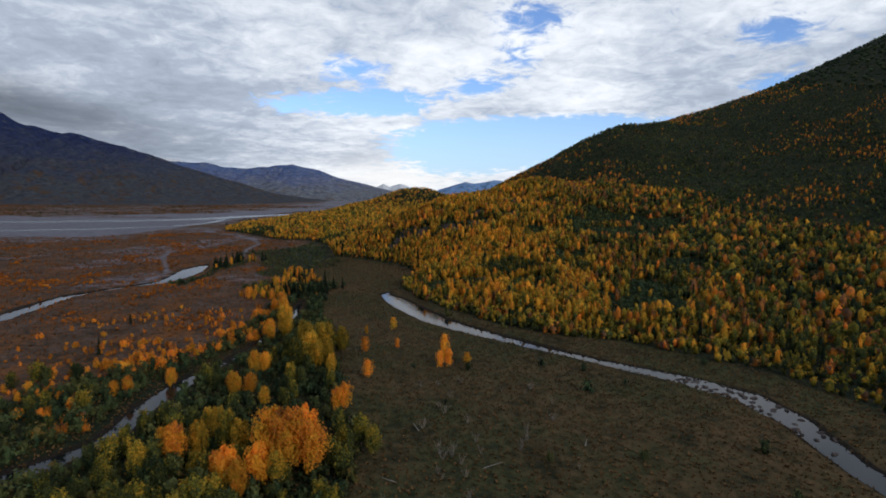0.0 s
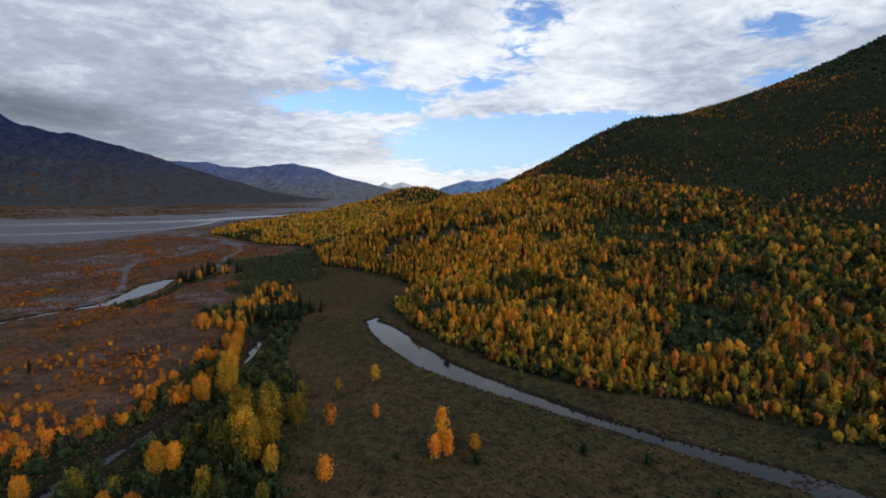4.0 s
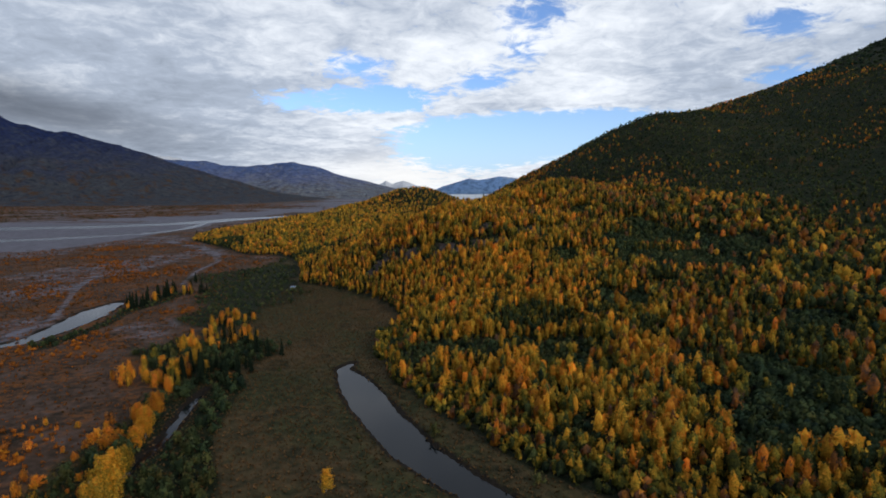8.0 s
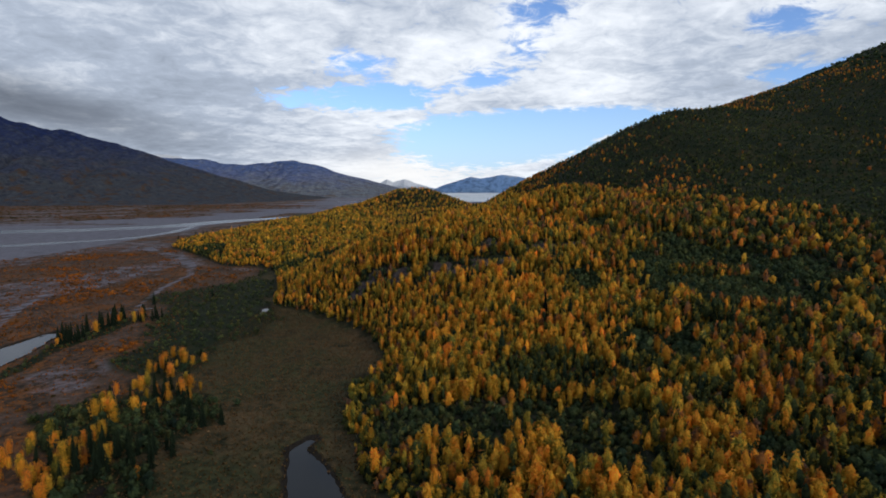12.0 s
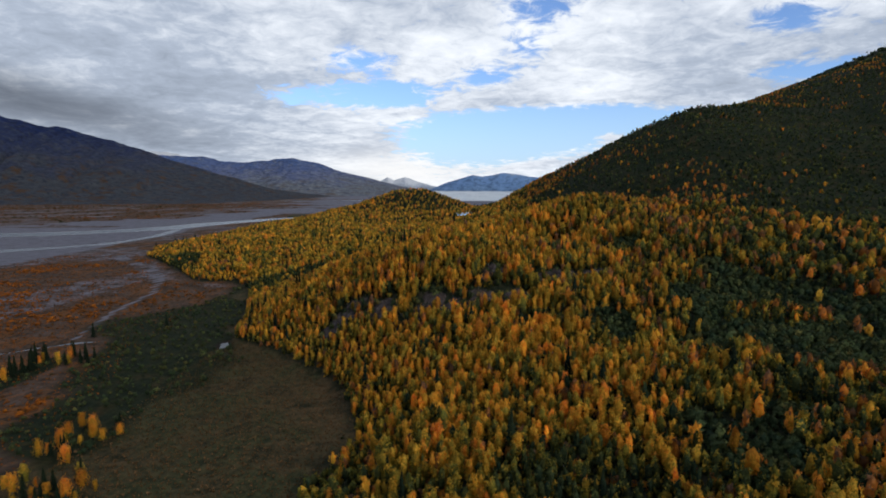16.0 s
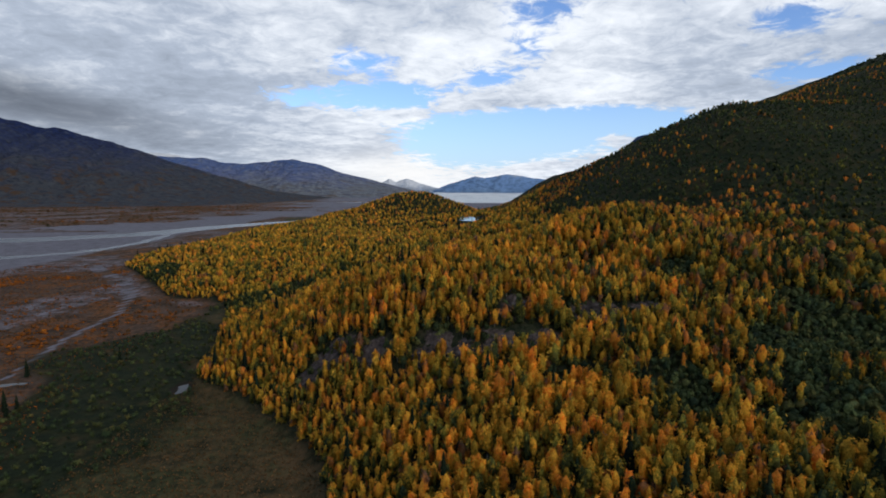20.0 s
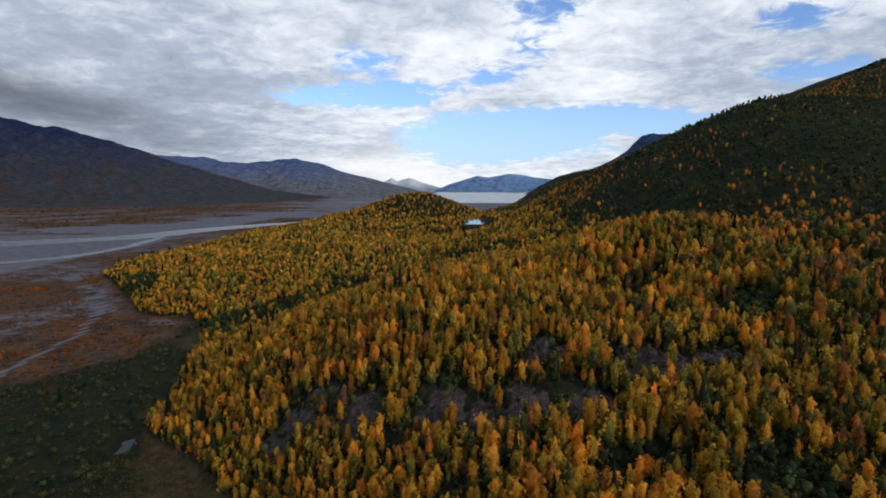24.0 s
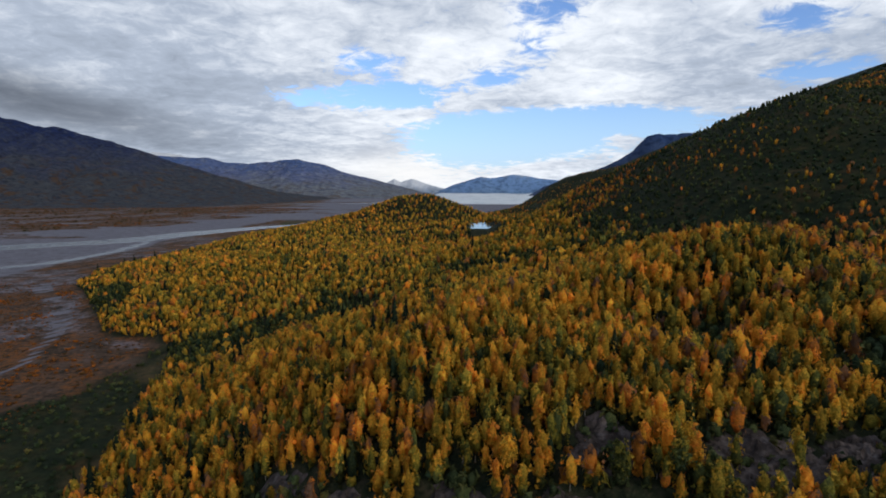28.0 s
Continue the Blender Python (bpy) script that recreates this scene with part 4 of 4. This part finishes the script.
        stand("alder_thicket", (x[s], y[s], z[s], r.uniform(1.4, 2.6, len(s)) * (1 - 0.45 * high[s]), r.uniform(0.9, 1.4, len(s)) * (1 + 0.2 * high[s]), 0.52 + (0.22 + 0.2 * high[s]) * wave(x[s], y[s], 40, 62) + 0.12 * wave(x[s], y[s], 12, 79) + r.normal(0, 0.13, len(s))), variants, [M_ALDER], "dark green alder thicket between the trees", "shrubs")
    s = np.nonzero(scrub & under & (high <= 0.4) & ((y < 480) | (r.uniform(0, 1, n) < 0.5)))[0]
    variants = [crown(rr, 1, 16, 0.2, 4, low=-0.15, width=0.5) for _ in range(6)]
    stand("birch_saplings", (x[s], y[s], z[s], r.uniform(1.6, 3.4, len(s)), r.uniform(0.8, 1.2, len(s)), np.where(r.uniform(0, 1, len(s)) < 0.2, r.uniform(0.84, 1.0, len(s)), r.uniform(0.12, 0.40, len(s)))), variants, [M_ASPEN], "olive and brown birch saplings under the wood", "shrubs")
    pick = np.nonzero(tree & (r.uniform(0, 1, n) < 0.010 + 0.02 * (wave(x, y, 60, 64) > 0.35) + 0.012 * (high > 0.6)))[0]
    rr = np.random.default_rng(81)
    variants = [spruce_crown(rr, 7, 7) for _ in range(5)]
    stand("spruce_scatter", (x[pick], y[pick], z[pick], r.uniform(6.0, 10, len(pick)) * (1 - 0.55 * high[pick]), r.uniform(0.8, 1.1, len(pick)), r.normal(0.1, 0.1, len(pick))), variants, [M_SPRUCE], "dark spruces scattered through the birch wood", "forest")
    opening_scrub(np.random.default_rng(83))
    s = np.nonzero(single)[0]
    return x[s], y[s], z[s], h[s], w[s], tint[s]


SINGLES = make_wood()


def make_high_slope():
    """Scrub and last trees on the upper mountainside."""
    r = np.random.default_rng(17)
    x, y = scatter(440, 900, 200, 1100, 11.0, r)
    d = hill_depth(x, y)
    z = land(x, y, d)
    rr = np.random.default_rng(18)
    variants = [crown(rr, 1, 6, 0.3, 2, low=-0.1, width=0.85) for _ in range(6)]
    k = len(x)
    stand("slope_scrub", (x, y, z, r.uniform(1.6, 3.6, k), r.uniform(1.2, 2.0, k), 0.45 + 0.25 * wave(x, y, 80, 65) + r.normal(0, 0.12, k)), variants, [M_ALDER], "dark alder scrub high on the mountainside", "shrubs")


make_high_slope()


def make_marsh():
    """Sedge tussocks, willows and red shrubs of the valley floor."""
    r = np.random.default_rng(13)
    x, y = scatter(-420, 110, 40, 640, 2.6, r)
    d = hill_depth(x, y)
    z = land(x, y, d)
    g = zones(x, y)
    dry = d < -1
    for course in (CREEK_EAST, CREEK_WEST, SLOUGH, SPRINGS, POOL, RIVER_MAIN, RIVER_SIDE, TRACK_A, TRACK_B):
        dry &= course_depth(x, y, course) < -0.8
    u = r.uniform(0, 1, len(x))
    flats, gravel, thicket = g["flats"], g["gravel"], g["thicket"]
    bushy = smoothstep(wave(x, y, 26, 91), 0.05, 0.5)
    rr = np.random.default_rng(14)
    low = [crown(rr, 1, 12, 0.30, 4, low=-0.15, width=0.8, core=0.55) for _ in range(6)]
    mid = [crown(rr, 1, 52, 0.13, 7, low=-0.05, width=0.5, core=0.42) for _ in range(6)]
    s = np.nonzero(dry & (flats < 0.5) & (thicket < 0.5) & (u < 0.04))[0]
    stand("sedge_tussocks", (x[s], y[s], z[s], r.uniform(0.25, 0.6, len(s)), r.uniform(1.0, 2.0, len(s)), 0.36 + 0.2 * wave(x[s], y[s], 45, 92) + r.normal(0, 0.1, len(s))), low, [M_SEDGE], "brown sedge tussocks and dwarf birch on the marsh", "marsh plants", spread=0.08)
    bank = course_depth(x, y, CREEK_WEST) < -2.6
    s = np.nonzero(dry & bank & ((thicket > 0.5) | ((flats < 0.5) & (u > 0.985))) & ((y < 262) | (u < 0.62)))[0]
    stand("willow_thicket", (x[s], y[s], z[s], r.uniform(1.2, 3.2, len(s)) * (1 - 0.55 * smoothstep(y[s], 230, 300)), r.uniform(0.9, 1.3, len(s)) * (1 + 0.5 * smoothstep(y[s], 230, 300)), 0.54 + 0.04 * smoothstep(y[s], 250, 300) + 0.20 * wave(x[s], y[s], 30, 93) + r.normal(0, 0.13, len(s))), mid, [M_ALDER], "dark green willow thicket along the water", "shrubs")
    s = np.nonzero(dry & (flats > 0.5) & (gravel < 0.55) & (thicket < 0.3) & (u < 0.22 + 0.48 * bushy * (1 - 0.6 * smoothstep(y, 280, 340)) + 0.2 * smoothstep(-x - 0.25 * y, 30, 70) * smoothstep(y, 250, 320)))[0]
    stand("autumn_shrubs", (x[s], y[s], z[s], r.uniform(0.3, 0.75, len(s)) * (0.8 + 0.9 * bushy[s]), r.uniform(0.9, 1.9, len(s)) * (1 + 0.4 * smoothstep(y[s], 250, 320)), 0.38 + (0.30 - 0.16 * smoothstep(y[s], 260, 330)) * bushy[s] + 0.06 * smoothstep(-x[s] - 0.25 * y[s], 30, 70) * smoothstep(y[s], 250, 320) + r.normal(0, 0.10, len(s))), low, [M_RED], "red and orange autumn shrubs on the flats", "shrubs", spread=0.12)
    # a carpet of tufts on the marsh and the flats
    for name, mat, label, box, step, wild in (("sedge_carpet", M_SEDGE, "fine brown and olive sedge covering the marsh", (-75, 105, 52, 380), 0.98, False), ("dwarf_shrub_carpet", M_RED, "low russet dwarf shrubs covering the flats", (-230, -58, 60, 430), 2.1, True)):
        x, y = scatter(*box, step, r)
        d, g = hill_depth(x, y), zones(x, y)
        ok = (d < 2) & ((g["flats"] > 0.5) == wild) & (g["gravel"] < 0.5) & (r.uniform(0, 1, len(x)) < 0.8)
        for course in (CREEK_EAST, CREEK_WEST, SLOUGH, POOL, SPRINGS):
            ok &= course_depth(x, y, course) < -0.3
        x, y, d = x[ok], y[ok], d[ok]
        k = len(x)
        tone = (0.54 if wild else 0.60) + 0.24 * wave(x, y, 38, 95) + 0.14 * wave(x, y, 9, 96) + r.normal(0, 0.06, k)
        stand(name, (x, y, land(x, y, d), r.uniform(0.2, 0.45, k), r.uniform(1.1, 2.1, k), tone), [tuft(rr, 5) for _ in range(8)], [mat], label, "ground cover", spread=0.06)
    # tree clumps on the far side of the river
    x, y = scatter(-1500, -330, 620, 2100, 15.0, r)
    g = zones(x, y)
    s = np.nonzero((g["gravel"] < 0.45) & (course_depth(x, y, RIVER_MAIN) < -25) & (0.55 * x + y > 560) & (r.uniform(0, 1, len(x)) < 0.75))[0]
    k = len(s)
    stand("far_bank_wood", (x[s], y[s], 0 * x[s], r.uniform(0.9, 2.0, k), r.uniform(2.0, 4.2, k), 0.30 + 0.30 * wave(x[s], y[s], 120, 94) + r.normal(0, 0.08, k)), low, [M_RED], "orange and dark green brushwood on the far bank", "shrubs", spread=0.1)


make_marsh()


# ---------------------------------------------------------------- single trees and things
def tree_proto(name, r, leaves, size, lobes, tint, mat, bark, label, category, group, low=0.2, width=0.27, limbs=5, core=0.45, bough=0.54):
    """A tree of height 1: an Empty at its foot, with trunk and crown."""
    ob = tagged(new(name), label, category, group)
    co, tri = bole(r, limbs)
    part("trunk", raw_mesh("trunk", co, tri, [bark]), ob)
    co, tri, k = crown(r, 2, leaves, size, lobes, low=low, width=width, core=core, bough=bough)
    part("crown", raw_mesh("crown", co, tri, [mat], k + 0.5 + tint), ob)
    return ob


def spruce_proto(r):
    ob = tagged(new("spruce_tree"), "dark green pointed spruce tree among autumn birches", "tree", "spruces on the valley floor")
    co, tri = tube([(0, 0, -0.03), (0, 0, 0.5), (0, 0, 0.97)], (0.02, 0.012, 0.002), 5)
    part("trunk", raw_mesh("trunk", co, tri, [M_DARKBARK]), ob)
    co, tri, k = spruce_crown(r, 11, 9)
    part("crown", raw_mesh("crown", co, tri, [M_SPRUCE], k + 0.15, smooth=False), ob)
    return ob


class Nursery:
    """Places copies of a few prototypes; the prototypes stand among them."""

    def __init__(self, protos):
        self.protos, self.used, self.rng = protos, 0, random.Random(len(protos))

    def plant(self, x, y, h, w=1.0, z=None):
        z = float(land(np.array([x]), np.array([y]))[0]) if z is None else z
        m = Matrix.LocRotScale((x, y, z), Euler((0, 0, self.rng.uniform(0, 6.28))), (h * w, h * w, h))
        k = self.used % len(self.protos)
        self.used += 1
        if self.used <= len(self.protos):
            self.protos[k].matrix_basis = m
            return self.protos[k]
        scale = self.protos[k].scale.copy()
        self.protos[k].scale = (1, 1, 1)
        made = copy_thing(self.protos[k], m)
        self.protos[k].scale = scale
        return made


pr = np.random.default_rng(23)
BIRCH = {k: Nursery([tree_proto("birch_tree", pr, 460, 0.036, 14, t, M_ASPEN_ONE, M_BARK, lab, "tree", "birches of the hillside wood", low=pr.uniform(0.14, 0.24), width=pr.uniform(0.16, 0.21)) for _ in range(n)])
         for k, n, t, lab in (("gold", 6, 0.02, "golden yellow birch tree in the dense hillside wood"), ("orange", 4, 0.16, "orange birch tree in the dense hillside wood"), ("green", 3, -0.27, "birch tree still in green leaf on the hillside"))}
for x, y, z, h, w, t in zip(*SINGLES):
    BIRCH["green" if t < 0.34 else "orange" if t > 0.62 else "gold"].plant(x, y, h, w, z)

COTTON = {k: Nursery([tree_proto("cottonwood_tree", pr, 2400, 0.024, 18, t, M_ASPEN_ONE, M_BARK, lab, "tree", "cottonwoods by the west creek", low=0.1, width=pr.uniform(0.28, 0.36), limbs=7, core=0.34, bough=0.38) for _ in range(3)])
          for k, t, lab in (("orange", 0.10, "bright orange cottonwood tree above dark willow thicket"), ("yellow", -0.08, "golden yellow cottonwood tree beside the creek"), ("green", -0.19, "yellow-green cottonwood tree beside the creek"))}
for kind, spots in (
    ("orange", [(-23, 80, 13), (-26.5, 82, 12), (-19.5, 80, 10.5), (-22, 85, 11), (-27, 77.5, 8), (-31, 76, 8), (-29, 74, 7), (-43, 84, 8), (-45.5, 86, 6.5), (-34, 79, 5.5), (-44, 113, 6.5), (-41, 114, 6), (-46, 116, 5), (-44.5, 127.5, 7), (-42.5, 129, 6),
                (-20, 105.5, 6), (-50, 157, 8), (-59, 202, 7), (-56, 192, 8), (-61, 198, 6), (-63, 215, 5), (-55, 187, 6), (-68, 114, 5), (-70, 112, 4.5), (-62, 121, 5.5)]),
    ("yellow", [(-36, 88, 9), (-38.5, 91, 8), (-40, 86, 7.5), (-33, 86, 8), (-42, 95, 6), (-46.5, 161, 10), (-48, 167, 11), (-50, 172, 9), (-52, 178, 7), (-24, 77, 7), (-36, 108, 5), (-30, 131, 9), (-26, 128, 6)]),
    ("green", [(-32, 133, 11), (-35, 130, 10), (-35, 140, 12), (-30, 140, 11.5), (-28, 134, 8), (-37, 146, 10), (-33, 150, 9), (-26, 145, 8.5), (-13, 90, 7), (-10.5, 87, 6), (-16, 88, 5.5), (-47, 80, 7), (-50, 76, 6), (-24, 118, 5), (-34, 121, 6)])):
    for x, y, h in spots:
        COTTON[kind].plant(x, y, h * 0.95, 0.9)

wr = random.Random(53)
WILLOW = Nursery([tree_proto("willow_bush", pr, 620, 0.05, 10, t, M_ASPEN_ONE, M_DARKBARK, "olive green willow bush in the thicket by the creek", "bush", "willows by the west creek", low=0.0, width=0.42, limbs=4, core=0.36, bough=0.44) for t in (-0.26, -0.34, -0.3, -0.4)])
for k in range(150):
    u, v = wr.uniform(0, 1), wr.uniform(0, 1)
    x, y = (-58 + 44 * u, 68 + 30 * v) if k % 3 else (-56 + 30 * u, 96 + 70 * v)
    if k % 5 == 4:
        x, y = -110 + 42 * u, 66 + 58 * v
    if float(course_depth(np.array([x]), np.array([y]), CREEK_WEST)[0]) < -3 and x < -8 - 0.28 * max(y - 95, 0) and x + 0.2 * y > -98:
        WILLOW.plant(x, y, wr.uniform(2.6, 5.2), wr.uniform(0.7, 1.1))

LONE = Nursery([tree_proto("lone_birch", pr, 460, 0.04, 14, t, M_ASPEN_ONE, M_BARK, "small orange birch standing alone on the open marsh", "tree", "lone birches on the marsh", low=0.08, width=0.3) for t in (0.12, 0.2, 0.16)])
for x, y, h, w in [(2.4, 137, 8.5, 0.62), (3.6, 134, 5.5, 0.8), (1.2, 133, 5, 0.8), (8.5, 136, 3.6, 1.1), (-11, 150, 3.6, 0.8), (-16.5, 126, 5, 0.95), (-18.8, 107, 6, 0.9), (-20, 147, 5, 1.0), (-22, 166, 3, 0.8), (-14, 172, 4.5, 1.0)]:
    LONE.plant(x, y, h, w)

SPRUCE = Nursery([spruce_proto(pr) for _ in range(5)])
GROVE = Nursery([tree_proto("grove_birch", pr, 420, 0.04, 12, t, M_ASPEN_ONE, M_BARK, "orange-gold birch in the grove on the marsh edge", "tree", "birches of the marsh grove", low=0.06, width=0.34) for t in (0.10, 0.2, 0.02, -0.16, 0.26)])
gr = random.Random(31)
for cx, cy, rx, ry, spruces, birches in ((-70, 262, 13, 14, 12, 34), (-57, 231, 10, 9, 30, 6), (-75, 232, 11, 11, 3, 34), (-66, 222, 4, 4, 4, 10), (-76, 290, 8, 12, 4, 16), (-130, 318, 3.5, 8, 16, 2), (-129, 338, 3, 12, 20, 4), (-118, 350, 7, 6, 8, 4)):
    for k in range(spruces + birches):
        a, q = gr.uniform(0, 6.28), math.sqrt(gr.uniform(0, 1))
        x, y = cx + rx * q * math.cos(a), cy + ry * q * math.sin(a)
        if k < spruces:
            SPRUCE.plant(x, y, gr.uniform(3.6, 8.4), gr.uniform(0.8, 1.1))
        else:
            GROVE.plant(x, y, gr.uniform(2.4, 5.4), gr.uniform(0.6, 0.95))
for x, y, h in [(-52.6, 249, 9), (-48, 246, 7), (-44, 247, 6), (-110, 395, 6), (-131, 378, 7), (-92, 142, 4), (-97, 150, 3.5), (-104, 178, 4), (-2, 384, 9), (-6, 387, 8), (-16, 392, 7), (33, 435, 8), (38, 441, 9), (27, 446, 7)]:
    SPRUCE.plant(x, y, h)

BUSH = Nursery([tree_proto("orange_bush", pr, 320, 0.07, 10, t, M_ASPEN_ONE, M_DARKBARK, "bright orange willow bush on the red flats", "bush", "orange bushes on the flats", low=0.02, width=0.45, limbs=3, core=0.3, bough=0.42) for t in (0.2, 0.28, 0.14, 0.34)])
for cx, cy, rx, ry, n, tall in ((-76, 134, 7, 6, 16, 3.6), (-68, 152, 7, 12, 14, 3.2), (-86, 142, 12, 14, 18, 2.6), (-60, 166, 6, 10, 10, 3.4), (-88, 118, 9, 9, 10, 2.6), (-80, 105, 6, 5, 6, 3.2), (-70, 178, 12, 12, 12, 2.4), (-104, 160, 18, 26, 22, 2.0), (-90, 190, 16, 14, 12, 2.0), (-62, 196, 5, 8, 8, 3.6), (-70, 96, 4, 4, 4, 3.0)):
    for k in range(int(n * 2.2)):
        a, q = gr.uniform(0, 6.28), math.sqrt(gr.uniform(0, 1)) * 1.15
        BUSH.plant(cx + rx * q * math.cos(a), cy + ry * q * math.sin(a), tall * gr.uniform(0.35, 0.95), gr.uniform(0.6, 1.2))


def rock_outcrop(cx, cy, rx, ry, seed):
    """A broken shelf of rock on the slope."""
    co, tri = ICO[5]
    edge = 1 + 0.35 * wave(np.arctan2(co[:, 1], co[:, 0]) * 2 + seed, co[:, 2], 0.8, seed, 3)[:, None]
    p = co * edge * (rx, ry * 1.15, 1.0)
    x, y = cx + p[:, 0], cy + p[:, 1]
    rise = 1.5 * p[:, 2] + np.maximum(p[:, 2], 0) * (1.1 * wave(x, y, 3.2, seed, 3) + 0.9 * wave(x + y * 0.4, y * 2.0, 1.3, seed + 1, 2))
    rise = np.where(rise > 0, 0.5 * rise + 0.5 * np.round(rise / 0.45) * 0.45, rise)
    me = raw_mesh("rock_outcrop", np.c_[x, y, land(x, y) + rise - 0.55], tri, [M_ROCK], smooth=False)
    tagged(new("rock_outcrop", me), "bare grey-brown rock outcrop among the birches", "rock", "rock outcrops on the hill")


for k, c in enumerate(CRAGS):
    rock_outcrop(*c, 40 + k)


def dead_shrub(r):
    cos, tris, base = [], [], 0
    for _ in range(9):
        a, t = r.uniform(0, 6.28), r.uniform(0.2, 0.6)
        tip = np.array((math.cos(a) * t, math.sin(a) * t, r.uniform(0.6, 1.0)))
        for p, q, w in ((np.zeros(3) - (0, 0, 0.05), tip * 0.6, 0.03), (tip * 0.55, tip, 0.018), (tip * 0.5, tip * 0.6 + r.uniform(-0.25, 0.25, 3) + (0, 0, 0.2), 0.015)):
            c, f = tube([p, (p + q) / 2 + r.uniform(-0.04, 0.04, 3), q], (w, w * 0.8, w * 0.4), 3)
            cos.append(c)
            tris.append(f + base)
            base += len(c)
    return tagged(new("dead_shrub", raw_mesh("dead_shrub", np.concatenate(cos), np.concatenate(tris), [M_DEADWOOD])), "bare grey dead shrub on the brown marsh", "shrub", "dead shrubs on the marsh")


DEAD = Nursery([dead_shrub(pr) for _ in range(4)])
for k in range(34):
    DEAD.plant(gr.uniform(-8, 26) if k % 3 else gr.uniform(-4, 6), gr.uniform(66, 122), gr.uniform(1.2, 2.6), gr.uniform(0.7, 1.2))


def creek_stones():
    r = np.random.default_rng(37)
    co, tri = ICO[2]
    for k in range(64):
        f = r.uniform(0, 1)
        x, y = (74 - 4 * f + r.uniform(-3.5, 4.5), 84 + 32 * f) if k % 2 else (72 - 12 * f + r.uniform(-3, 3), 113 + 14 * f + r.uniform(-2, 3))
        p = co * (1 + 0.15 * r.normal(size=(len(co), 1))) * (r.uniform(0.35, 0.9), r.uniform(0.3, 0.7), r.uniform(0.25, 0.5)) + (x, y, -0.3)
        tagged(new("creek_stone", raw_mesh("creek_stone", p, tri, [M_ROCK], smooth=False)), "dark wet stone in the shallow creek", "stone", "stones in the creek")


creek_stones()


def fallen_log(x, y, length, turn):
    co, tri = tube([(0, 0, 0), (length * 0.5, 0.05, 0.02), (length, 0, 0)], (0.14, 0.12, 0.06), 6)
    co = co[:, [0, 1, 2]]
    ob = tagged(new("fallen_log", raw_mesh("fallen_log", np.c_[co[:, 0] + 0 * co[:, 2], co[:, 1], co[:, 2]], tri, [M_DEADWOOD])), "grey fallen log on the marsh", "log", "fallen logs")
    ob.matrix_basis = pose(x, y, float(land(np.array([x]), np.array([y]))[0]) + 0.25, 0, 0, turn)


for x, y, l, a in ((8, 82, 4, 30), (-3, 96, 3.5, 110), (27, 90, 3, 70), (14, 71, 3.5, 20), (-6, 78, 3, 150)):
    fallen_log(x, y, l, a)
